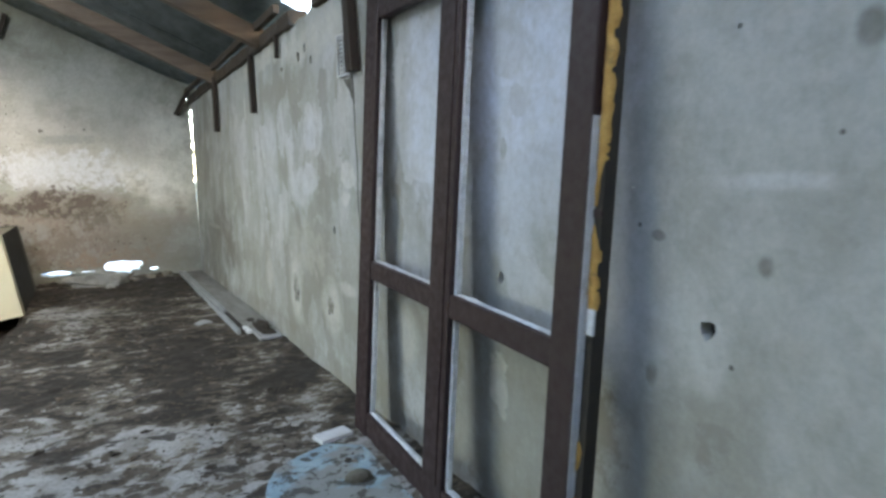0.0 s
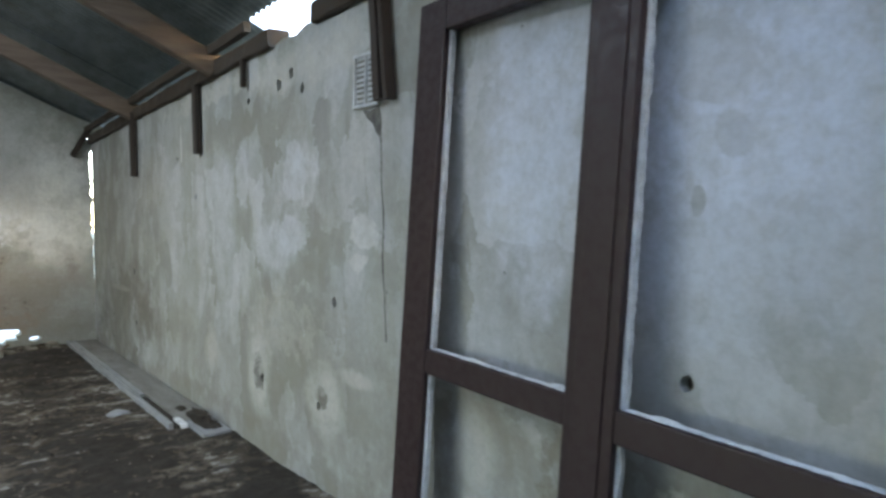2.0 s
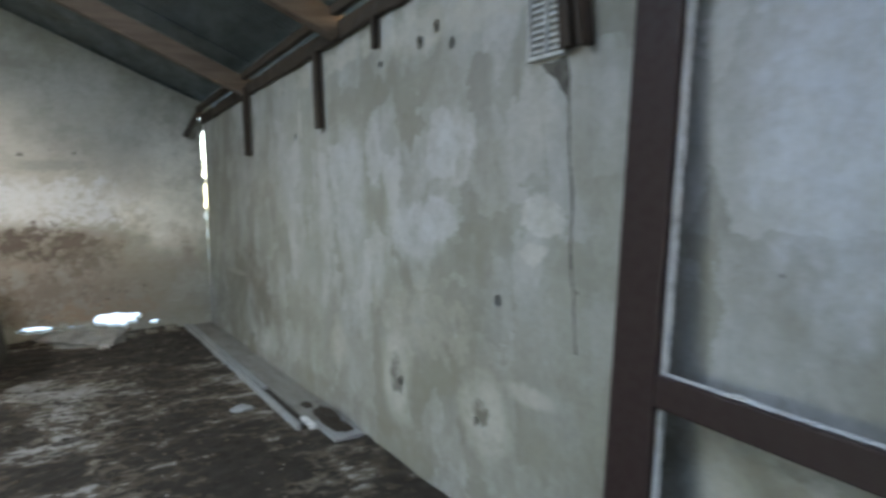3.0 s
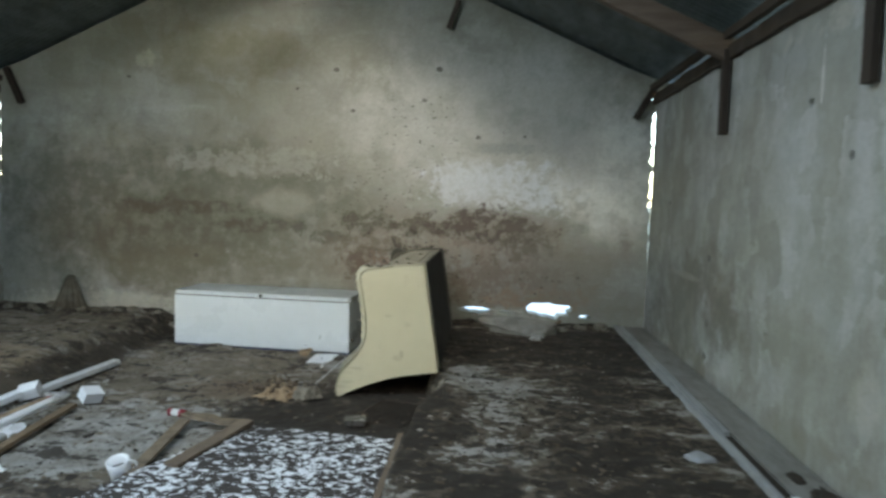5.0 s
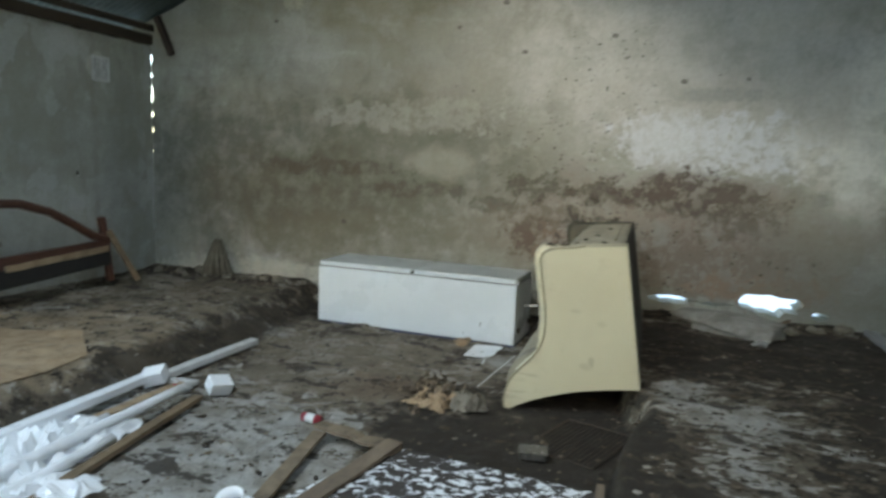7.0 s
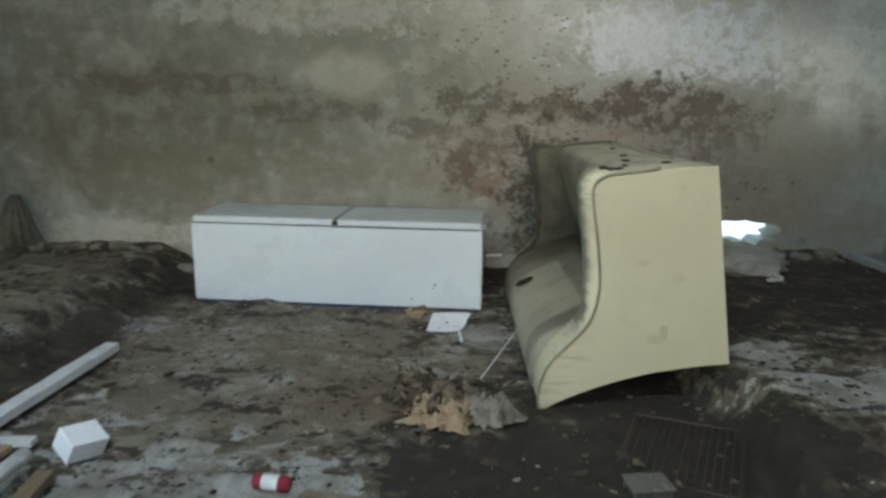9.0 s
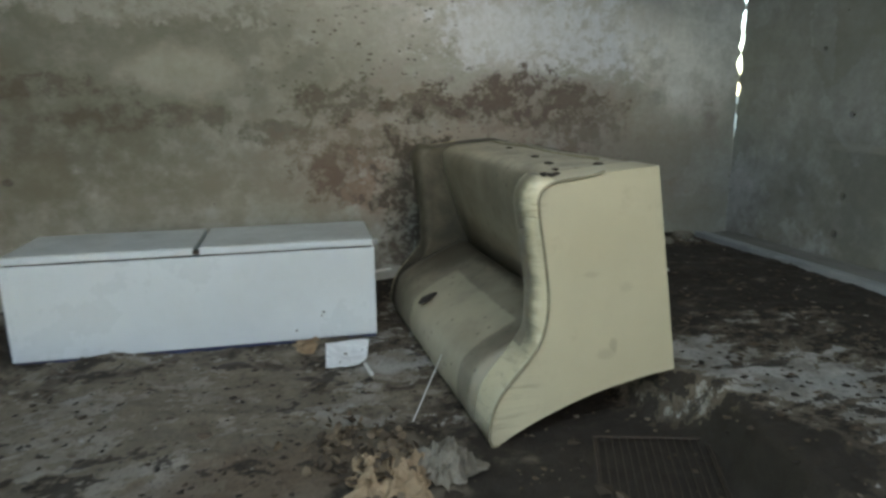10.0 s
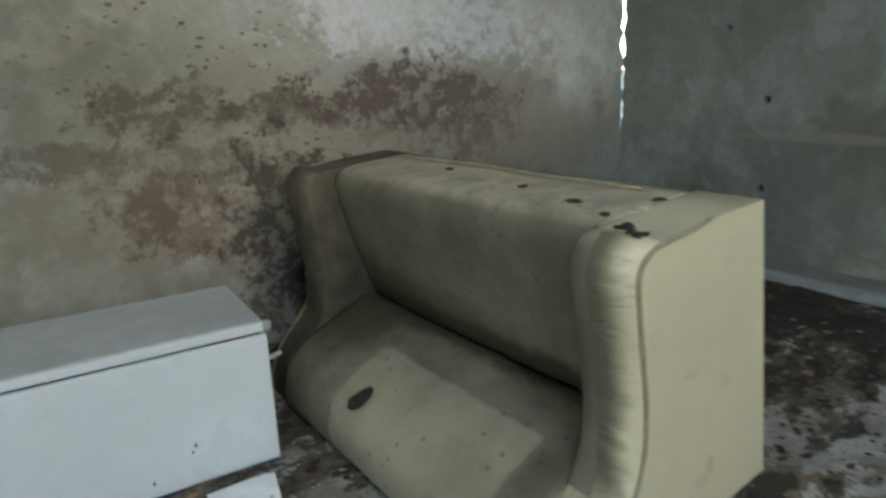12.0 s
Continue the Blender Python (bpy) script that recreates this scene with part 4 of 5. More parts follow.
pocket.faces.new([pocket.verts.new((XR - 0.003, u + 0.006 * (r.random() - 0.5), v + 0.008 * (r.random() - 0.5))) for u, v in edge])
out = bmesh.ops.extrude_face_region(pocket, geom=list(pocket.faces))
bmesh.ops.translate(pocket, verts=[g for g in out["geom"] if isinstance(g, bmesh.types.BMVert)], vec=(0.004, 0, 0))
bmesh.ops.recalc_face_normals(pocket, faces=pocket.faces)
ob = part("plaster_hole", pocket, M_crack)
tagged(ob, "dark broken hole in the plaster under the vent", "hole", kind="structure")


# ---- the door frame that leans on the wall ----
def leaning_frame():
    o = Vector((1.419, 4.611, 0.0))
    v = Vector((0.0596, -0.0393, 1)).normalized()
    u = Vector((-0.0356, -1, -0.037))
    u = (u - v * u.dot(v)).normalized()
    w = v.cross(u)                       # away from the wall
    if w.x > 0:
        w = -w
    m = Matrix((u, v, w)).transposed().to_4x4()
    m.translation = o
    t = thing("door_frame", m, "glassless dark brown double door frame leaning on the plaster", "door frame")
    H, D = 2.13, 0.052

    def bar(name, u0, u1, v0, v1, d0=0.0, d1=D, mat=M_paint, bev=0.006, lab=""):
        bm = boxed((u0, v0, -d1), (u1, v1, -d0), bev)
        return part(name, bm, mat, t, lab)

    stiles = ((0.0, 0.16), (0.828, 0.998), (1.63, 1.745))
    for n, (a, b) in zip(("jamb", "mullion", "jamb"), stiles):
        bar(n, a, b, 0.0, H)
        if n == "mullion":
            bar("moulding", a + 0.035, b - 0.035, 0.13, H - 0.09, -0.006, 0.002, M_paint, 0.0025)
    for a, b in ((0.1605, 0.8275), (0.9985, 1.6295)):
        for n, v0, v1 in (("bottom_rail", 0.0, 0.128), ("middle_rail", 0.802, 0.889), ("top_rail", 2.015, H)):
            bar(n, a, b, v0, v1, 0.003, D - 0.003)
        # old putty and glass stubs left in the rebates
        for v0, v1 in ((0.1285, 0.8015), (0.8895, 2.0145)):
            r = random.Random(int(a * 100 + v0 * 1000))
            for side in (0, 1):
                bm = bmesh.new()
                n = int((v1 - v0) / 0.014)
                rows = []
                for i in range(n + 1):
                    vv = v0 + (v1 - v0) * i / n
                    th = (0.007 + 0.009 * abs(noise.noise(Vector((vv * 9, a * 7, side)))) + 0.006 * r.random()) * (1 if side == 0 else 0.4)
                    uu = a + 0.0005 if side == 0 else b - 0.0005
                    s = 1 if side == 0 else -1
                    rows.append([bm.verts.new(p) for p in ((uu, vv, -0.022), (uu + s * th, vv, -0.026), (uu + s * th * 0.8, vv, -0.045), (uu, vv, -0.05))])
                for p, q in zip(rows, rows[1:]):
                    for k in range(3):
                        bm.faces.new((p[k], p[k + 1], q[k + 1], q[k]))
                bmesh.ops.recalc_face_normals(bm, faces=bm.faces)
                part("putty_strip", bm, M_putty, t, "cracked whitish putty strip")
            bm = bmesh.new()
            n = int((b - a - 0.03) / 0.014)
            rows = []
            for i in range(n + 1):
                uu = a + 0.015 + (b - a - 0.03) * i / n
                th = 0.002 + 0.013 * max(0, noise.noise(Vector((uu * 11, v0 * 5, 2)))) + 0.004 * r.random()
                rows.append([bm.verts.new(p) for p in ((uu, v0 + 0.0005, -0.016 - 0.008 * r.random()), (uu, v0 + th * 0.6, -0.026), (uu, v0 + th, -0.034), (uu, v0 + 0.0005, -0.052))])
            for p, q in zip(rows, rows[1:]):
                for k in range(3):
                    bm.faces.new((p[k], p[k + 1], q[k + 1], q[k]))
            bmesh.ops.recalc_face_normals(bm, faces=bm.faces)
            part("putty_strip", bm, M_putty, t, "cracked whitish putty strip")
    # the outer side of the jamb, with sealing foam torn from the opening
    bar("backing_strip", 1.747, 1.775, 0.01, H - 0.01, 0.03, D + 0.02, M_tar, 0.004, "black tarred backing strip")
    r = random.Random(31)
    for v0, v1, wide in ((0.10, 0.2, 0.012), (0.26, 0.36, 0.02), (0.4, 0.47, 0.012), (0.55, 0.63, 0.016), (0.93, 1.22, 0.032), (1.27, 2.06, 0.036)):
        bm = bmesh.new()
        rows = []
        n = max(5, int((v1 - v0) / 0.012))
        for i in range(n + 1):
            vv = v0 + (v1 - v0) * i / n
            ends = min(1, 3.5 * i / n + 0.2, 3.5 * (n - i) / n + 0.2)
            wd = wide * ends * (0.72 + 0.3 * noise.noise(Vector((vv * 22, 1, 3))) + 0.14 * r.random())
            lift = 0.024 + 0.004 * noise.noise(Vector((vv * 30, 5, 1)))
            rows.append([bm.verts.new(p) for p in ((1.7485, vv, -lift - 0.01), (1.7505, vv, -lift), (1.7505 + wd * 0.6, vv, -lift + 0.002), (1.7505 + wd, vv, -lift - 0.006), (1.7505 + wd, vv, -lift - 0.016))])
        for p, q in zip(rows, rows[1:]):
            for k in range(4):
                bm.faces.new((p[k], p[k + 1], q[k + 1], q[k]))
        bmesh.ops.recalc_face_normals(bm, faces=bm.faces)
        part("foam", bm, M_foam, t, "yellow sealing foam, torn", True)
    bar("sealant", 1.7455, 1.748, 0.02, 1.5, 0.004, 0.03, M_putty, 0.002, "white sealant line")
    bar("hinge_plate", 1.753, 1.783, 0.93, 1.0, 0.022, 0.03, M_putty, 0.002, "pale metal hinge plate")
    bar("hinge_plate", 1.753, 1.783, 1.24, 1.262, 0.02, 0.03, M_paint, 0.002)
    return t


leaning_frame()

# ---- floor beside the long wall ----
def flat_patch(outline, z0, thick, wave, seed, lift=None):
    """A thin sheet of the given outline that lies on the floor."""
    bm = bmesh.new()
    xs_, ys_ = [p[0] for p in outline], [p[1] for p in outline]
    vs = [bm.verts.new((x, y, 0)) for x, y in outline]
    bm.faces.new(vs)
    bmesh.ops.triangulate(bm, faces=bm.faces)
    for _ in range(3):
        bmesh.ops.subdivide_edges(bm, edges=list(bm.edges), cuts=1, use_grid_fill=True)
    for v in bm.verts:
        v.co.z = on_floor(v.co.x, v.co.y) * (1 if z0 is None else 0) + (z0 or 0) + wave * (1 + noise.noise(v.co * 6 + Vector((seed, 0, 0))))
        if lift:
            v.co.z += lift(v.co.x, v.co.y)
    out = bmesh.ops.extrude_face_region(bm, geom=list(bm.faces))
    bmesh.ops.translate(bm, verts=[g for g in out["geom"] if isinstance(g, bmesh.types.BMVert)], vec=(0, 0, thick))
    bmesh.ops.recalc_face_normals(bm, faces=bm.faces)
    return bm


def clump(name, x, y, rx, ry, rz, mat, label, category, seed, rough=0.35, sub=3, z=None, group=""):
    """A lump of soil or rubble bedded in the floor."""
    bm = bmesh.new()
    bmesh.ops.create_icosphere(bm, subdivisions=sub, radius=1)
    roughen(bm, rough, 0.7, seed)
    roughen(bm, rough * 0.4, 0.2, seed + 5)
    bmesh.ops.scale(bm, vec=(rx, ry, rz), verts=bm.verts)
    ob = part(name, bm, mat)
    ob.matrix_world = pose(x, y, (on_floor(x, y) if z is None else z) + rz * 0.45, 0, 0, seed * 50)
    return tagged(ob, label, category, group)


gutter = thing("wall_trunking", pose(1.44, 8.8, 0), "grey board with a pale metal profile lying along the wall", "trunking")
gutter.matrix_world = Matrix.Identity(4)
part("board", roughen(boxed((1.385, 7.05, -0.005), (1.585, 11.04, 0.028), 0.004), 0.003, 0.3), M_board, gutter)
part("board_end", boxed((1.405, 6.67, 0.002), (1.58, 7.048, 0.026), 0.004), M_profile, gutter, "pale broken end of the board")
part("profile", boxed((1.285, 7.0, -0.005), (1.318, 11.06, 0.042), 0.006), M_profile, gutter, "pale grey metal profile")
part("profile", boxed((1.338, 7.95, -0.004), (1.372, 11.05, 0.036), 0.006), M_profile, gutter, "pale grey metal profile")
part("channel", boxed((1.3185, 7.0, -0.006), (1.384, 7.94, 0.012)), M_tar, gutter, "dark empty channel")
part("end_piece", boxed((1.36, 6.97, 0.0), (1.40, 7.16, 0.03), 0.003), M_white, gutter, "white broken end piece")
clump("soil_mound", 1.5, 7.02, 0.065, 0.2, 0.03, M_soil, "black soil heaped on the board by the wall", "soil", 0, 0.55, 4, z=0.026)
clump("soil_mound", 1.52, 6.8, 0.035, 0.06, 0.014, M_soil, "black soil spilled on the pale end of the board", "soil", 7.2, 0.5, 3, z=0.025)
clump("soil_mound", 1.47, 7.36, 0.03, 0.07, 0.012, M_soil, "black soil spilled on the board by the wall", "soil", 7.2, 0.5, 3, z=0.027)
plate = bmesh.new()
bmesh.ops.create_cone(plate, segments=24, radius1=0.085, radius2=0.055, depth=0.02, cap_ends=True)
roughen(plate, 0.012, 0.06, 2)
ob = part("crushed_bag", plate, M_profile, smooth=True)
ob.location = (1.115, 7.61, on_floor(1.115, 7.61) + 0.012)
tagged(ob, "crumpled pale plastic bag trodden flat on the slab", "bag")

# thin layer added over the floor to tint the slab bluish
blue = part("blue_sheet", flat_patch([(0.86, 3.3), (1.34, 3.3), (1.36, 4.35), (1.22, 4.46), (1.05, 4.38), (0.93, 4.3), (0.84, 4.1), (0.8, 3.7)], None, 0.004, 0.004, 2), M_bluish)
tagged(blue, "thin bluish patch smeared with dirt, added over the slab", "sheet")
tile = part("white_tile", boxed((-0.09, -0.045, 0), (0.09, 0.045, 0.022), 0.003), M_paper)
tile.matrix_world = pose(1.275, 4.53, on_floor(1.275, 4.53) + 0.004, 3, 0, 14)
tagged(tile, "broken white tile lying beside the door frame", "tile")
clump("rubble_stone", 1.22, 4.03, 0.06, 0.05, 0.035, M_cloth, "rough brown stone lying on the bluish patch", "stone", 7, 0.25)


# ---- sofa: tipped forward over the edge of the slab ----
def sofa():
    t = thing("sofa", pose(-0.75, 9.83, LOW), "cream leatherette two-seat sofa tipped forward off the slab edge", "sofa")
    inv = t.matrix_world.inverted()
    y0, y1, arm = 8.96, 10.72, 0.18
    back = [(-0.36, 0.012), (-0.485, 0.80)]
    top = [(-0.62, 0.79), (-0.76, 0.776), (-0.86, 0.764)]
    crown = [(-0.905, 0.752), (-0.935, 0.73), (-0.947, 0.695)]
    front = [(-0.938, 0.62), (-0.918, 0.5), (-0.902, 0.38), (-0.902, 0.28), (-0.925, 0.19), (-0.97, 0.12), (-1.03, 0.055), (-1.08, -0.01), (-1.108, -0.08), (-1.118, -0.15)]
    toe = [(-1.108, -0.195), (-1.085, -0.2)]
    under = [(-1.03, -0.168), (-0.94, -0.125), (-0.82, -0.08), (-0.7, -0.043), (-0.58, -0.018), (-0.47, 0.0)]

    def smooth_line(pts, n):
        out = []
        for i in range(len(pts) - 1):
            p0, p1, p2, p3 = (Vector(pts[max(i - 1, 0)]), Vector(pts[i]), Vector(pts[i + 1]), Vector(pts[min(i + 2, len(pts) - 1)]))
            for k in range(n):
                s = k / n
                out.append(tuple(0.5 * ((2 * p1) + (p2 - p0) * s + (2 * p0 - 5 * p1 + 4 * p2 - p3) * s * s + (3 * p1 - p0 - 3 * p2 + p3) * s ** 3)))
        out.append(tuple(pts[-1]))
        return out

    roll = smooth_line([top[-1]] + crown + front + toe, 5)
    fixed = smooth_line(under, 2) + back + top[:-1]
    outline = fixed + roll
    first = len(fixed)

    def arm_mesh(ya, yb):
        """ya: the outer face, yb: the inner one."""
        d = 1 if yb > ya else -1
        steps = [(0, 0), (0.004, 0.009), (0.012, 0.024), (0.03, 0.037), (0.06, 0.044), (0.1, 0.045), (0.13, 0.039), (0.155, 0.028), (0.17, 0.015), (arm, 0.0)]
        bm = bmesh.new()
        rings = []
        n = len(roll)
        for s, off in steps:
            ring = []
            for i, (x, z) in enumerate(outline):
                k = i - first
                if k >= 0:
                    a, b = Vector(outline[max(i - 1, 0)]), Vector(outline[min(i + 1, len(outline) - 1)])
                    tan = (b - a).normalized()
                    nor = Vector((tan.y, -tan.x))
                    if nor.x > 0.4:
                        nor = -nor
                    f = min(1, k / 7) * min(1, (n - 1 - k) / 5)
                    low = min(1, max(0, (z - 0.1) / 0.2))
                    f *= low * low * (3 - 2 * low)
                    puck = (0.006 * math.sin(k * 1.9 + s * 30) + 0.007 * noise.noise(Vector((k * 0.85, s * 9, 3)))) * math.exp(-((s - 0.03) / 0.04) ** 2) * (1 if 12 < k < 50 else 0.25)
                    x, z = x + nor.x * (off * f + puck), z + nor.y * (off * f + puck)
                ring.append(bm.verts.new((x, ya + d * s, z)))
            rings.append(ring)
        m = len(outline)
        for p, q in zip(rings, rings[1:]):
            for i in range(m):
                bm.faces.new((p[i], p[(i + 1) % m], q[(i + 1) % m], q[i]))
        bm.faces.new(rings[0])
        bm.faces.new(rings[-1])
        bmesh.ops.recalc_face_normals(bm, faces=bm.faces)
        bmesh.ops.transform(bm, matrix=inv, verts=bm.verts)
        return bm

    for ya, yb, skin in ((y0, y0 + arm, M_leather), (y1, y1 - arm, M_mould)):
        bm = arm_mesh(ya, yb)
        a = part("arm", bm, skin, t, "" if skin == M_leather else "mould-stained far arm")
        a.data.materials.append(M_soiled_shaded)
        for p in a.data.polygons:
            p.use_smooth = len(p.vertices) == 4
            # painted shade: the arm's inner front faces take the darker cover
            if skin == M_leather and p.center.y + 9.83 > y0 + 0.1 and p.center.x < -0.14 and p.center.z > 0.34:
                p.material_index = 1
        line = [(x, ya - (0.003 if yb > ya else -0.003), z) for x, z in smooth_line([(-0.7, 0.79)] + top[1:] + crown + front + toe, 5)]
        pm = tube([inv @ Vector(p) for p in line], 0.0055, 6)
        part("piping", pm, M_piping, a, "dull piping along the arm", True)

    def swept(profile, ya, yb, n, sag=None):
        bm = bmesh.new()
        rings = []
        for k in range(n + 1):
            y = ya + (yb - ya) * k / n
            ring = []
            for i, (x, z) in enumerate(profile):
                dx, dz = sag(i / len(profile), k / n) if sag else (0, 0)
                ring.append(bm.verts.new(inv @ Vector((x + dx, y, z + dz))))
            rings.append(ring)
        m = len(profile)
        for p, q in zip(rings, rings[1:]):
            for i in range(m):
                bm.faces.new((p[i], p[(i + 1) % m], q[(i + 1) % m], q[i]))
        bm.faces.new(rings[0][::-1])
        bm.faces.new(rings[-1])
        bmesh.ops.recalc_face_normals(bm, faces=bm.faces)
        return bm

    ia, ib = y0 + arm - 0.01, y1 - arm + 0.01
    back_prof = smooth_line([(-0.56, 0.12), (-0.645, 0.14), (-0.69, 0.25), (-0.745, 0.4), (-0.80, 0.56), (-0.835, 0.68), (-0.82, 0.745), (-0.77, 0.772), (-0.66, 0.785), (-0.50, 0.797)], 4)
    def sag(i, k):
        return (-0.02 * math.sin(math.pi * k) * math.sin(math.pi * i) + 0.006 * noise.noise(Vector((i * 5, k * 6, 2))), 0.004 * noise.noise(Vector((i * 4, k * 7, 9))))
    b = part("backrest", swept(back_prof, ia, ib, 30, sag), M_soiled_shaded, t, "soiled cream backrest with shade in its colour", True)
    seat_prof = smooth_line([(-0.69, 0.05), (-0.70, 0.2), (-0.725, 0.222), (-0.79, 0.2), (-0.9, 0.15), (-1.0, 0.1), (-1.07, 0.055), (-1.115, 0.0), (-1.135, -0.07), (-1.135, -0.14), (-1.115, -0.185), (-1.06, -0.175), (-0.9, -0.1)], 4)
    def sag2(i, k):
        return (0.004 * noise.noise(Vector((i * 4, k * 9, 4))), -0.012 * math.sin(math.pi * k) * math.sin(math.pi * min(1, i * 1.6)) + 0.006 * noise.noise(Vector((i * 6, k * 8, 1))))
    part("seat", swept(seat_prof, ia, ib, 30, sag2), M_soiled_shaded, t, "soiled cream seat with painted crease shade and a burnt hole", True)
    part("back_panel", swept([(-0.362, 0.014), (-0.487, 0.795), (-0.497, 0.795), (-0.40, 0.014)], y0 + arm, y1 - arm, 2), M_under, t, "black cloth lining of the back")
    part("base_lining", swept([(-0.40, 0.016), (-0.55, -0.0), (-0.8, -0.065), (-1.06, -0.17), (-1.0, -0.1), (-0.6, 0.09)], y0 + arm, y1 - arm, 2), M_under, t, "black cloth lining under the seat")
    line = [(-0.56, y, 0.797 + 0.004 * math.sin(y * 9)) for y in np.linspace(y0 + 0.3, y1 - 0.25, 16)]
    part("piping", tube([inv @ Vector(p) for p in line], 0.006, 6), M_piping, b, "dull piping along the back", True)
    hole = bmesh.new()
    bmesh.ops.create_icosphere(hole, subdivisions=2, radius=0.045)
    roughen(hole, 0.012, 0.03, 4)
    bmesh.ops.scale(hole, vec=(1.15, 0.85, 0.24), verts=hole.verts)
    bmesh.ops.transform(hole, matrix=inv @ pose(-1.08, 9.985, 0.06, 0, -27, 0), verts=hole.verts)
    part("burn_hole", hole, M_under, t, "black burnt hole in the seat")
    return t


sofa_ob = sofa()


def top_of(ob, x, y, z0):
    """The height of a thing's surface under a point."""
    best = None
    down = ob.matrix_world.inverted()
    for c in ob.children:
        tree = bvhtree.BVHTree.FromPolygons([v.co for v in c.data.vertices], [tuple(p.vertices) for p in c.data.polygons])
        hit = tree.ray_cast(down @ Vector((x, y, z0)), Vector((0, 0, -1)))
        if hit[0] is not None:
            z = (ob.matrix_world @ hit[0]).z
            best = z if best is None else max(best, z)
    return best if best is not None else z0


r = random.Random(77)
for i, (x, y) in enumerate([(-0.816, 9.093), (-0.84, 9.085), (-0.9, 9.02), (-0.885, 9.0), (-0.91, 9.0), (-0.735, 9.338), (-0.613, 9.159), (-0.683, 9.592), (-0.627, 10.04), (-0.774, 9.199)]):
    bm = bmesh.new()
    bmesh.ops.create_icosphere(bm, subdivisions=1, radius=1)
    roughen(bm, 0.5, 0.8, i)
    bmesh.ops.scale(bm, vec=(0.011 + 0.01 * r.random(), 0.014 + 0.012 * r.random(), 0.006), verts=bm.verts)
    ob = part("dropping", bm, M_soil)
    ob.matrix_world = pose(x, y, top_of(sofa_ob, x, y, 1.2) + 0.003, 0, 0, 40 * i)
    tagged(ob, "dark dried dropping on top of the sofa", "dropping", "droppings on the sofa")


# ---- fridge lying on its back ----
def fridge():
    a, b = Vector((-3.047, 10.315, 0)), Vector((-1.301, 10.199, 0))
    yaw = math.degrees(math.atan2(b.y - a.y, b.x - a.x))
    t = thing("refrigerator", pose(a.x, a.y, LOW + 0.008, 0, -0.0, yaw), "white two-door refrigerator lying on its back in the dirt", "refrigerator")
    L, D, H = 1.75, 0.5, 0.485
    part("body", boxed((0, 0, 0.012), (L, D, H), 0.008), M_fridge, t)
    part("base_strip", boxed((0.004, 0.006, -0.02), (L - 0.004, D, 0.0115)), M_blue, t, "dark blue underside")
    part("end_panel", boxed((-0.012, 0.02, 0.03), (-0.0005, D - 0.02, 0.3), 0.003), M_blue, t, "dark blue panel low on the end")
    for u0, u1 in ((0.012, 0.868), (0.888, L - 0.006)):
        d = part("door", boxed((u0, 0.002, H + 0.006), (u1, D, H + 0.048), 0.012), M_fridge_door, t, "dusty grey-white door")
        part("gasket", boxed((u0 + 0.012, 0.012, H - 0.001), (u1 - 0.012, D - 0.01, H + 0.0065)), M_tar, d, "dark rubber gasket")
        part("edge_trim", boxed((u0 + 0.006, -0.0035, H + 0.012), (u1 - 0.006, 0.0022, H + 0.043), 0.0015), M_fridge, d)
    part("hinge", boxed((0.862, -0.002, H + 0.012), (0.894, 0.03, H + 0.036), 0.002), M_tar, t, "small dark middle hinge")
    part("hinge", boxed((L - 0.02, 0.0, H + 0.012), (L + 0.018, 0.03, H + 0.04), 0.003), M_profile, t, "small pale end hinge")
    part("leg", boxed((L, 0.05, 0.1), (L + 0.02, 0.09, 0.14), 0.004), M_tar, t, "black levelling foot")
    part("leg", boxed((L, D - 0.09, 0.1), (L + 0.02, D - 0.05, 0.14), 0.004), M_tar, t, "black levelling foot")
    for u, v, s in ((1.47, 0.15, 0.008), (1.46, 0.13, 0.006), (1.33, 0.06, 0.007)):
        part("chip", boxed((u, -0.001, v), (u + s, 0.001, v + s * 1.6)), M_tar, t, "dark chip in the enamel")


fridge()


# ---- rubbish in the sunken strip ----
def rod(name, a, b, rad, mat, label, category, group="", sides=12, hollow=True):
    bm = tube([Vector(a).lerp(Vector(b), i / 6) for i in range(7)], rad, sides)
    ob = part(name, bm, mat)
    for p in ob.data.polygons:
        p.use_smooth = len(p.vertices) == 4
    return tagged(ob, label, category, group)


def beam_bit(name, a, b, w, d, mat, label, category, seed, group=""):
    ob = part(name, plank(a, b, w, d, 8, 0.004, seed), mat)
    return tagged(ob, label, category, group)


fl = LOW + 0.02
board = part("speckled_board", flat_patch([(-1.47, 8.13), (-0.52, 8.03), (-0.53, 6.9), (-1.95, 6.9), (-1.75, 7.45)], LOW + 0.03, 0.022, 0.001, 3), M_spots)
tagged(board, "white board speckled with black dirt lying in the sunken strip", "board")
beam_bit("edge_lath", (-0.5, 8.06, fl + 0.03), (-0.49, 6.9, fl + 0.03), 0.035, 0.06, M_greywood, "grimy wooden batten along the board's edge", "batten", 3)
beam_bit("wooden_plank", (-1.47, 8.13, LOW + 0.075), (-1.62, 7.45, LOW + 0.065), 0.085, 0.02, M_greywood, "grimy flat slat lying on the white board", "plank", 4)
beam_bit("cardboard_strip", (-1.875, 8.13, LOW + 0.06), (-1.79, 7.35, LOW + 0.04), 0.07, 0.018, M_sodden, "sodden brown cardboard strip beside the white board", "cardboard", 5)
fold = part("cardboard_strip", plank((-1.90, 8.17, fl + 0.065), (-1.44, 8.07, fl + 0.05), 0.085, 0.016, 14, 0.026, 9.0), M_sodden)
tagged(fold, "bent strip of sodden brown cardboard over the board's corner", "cardboard")

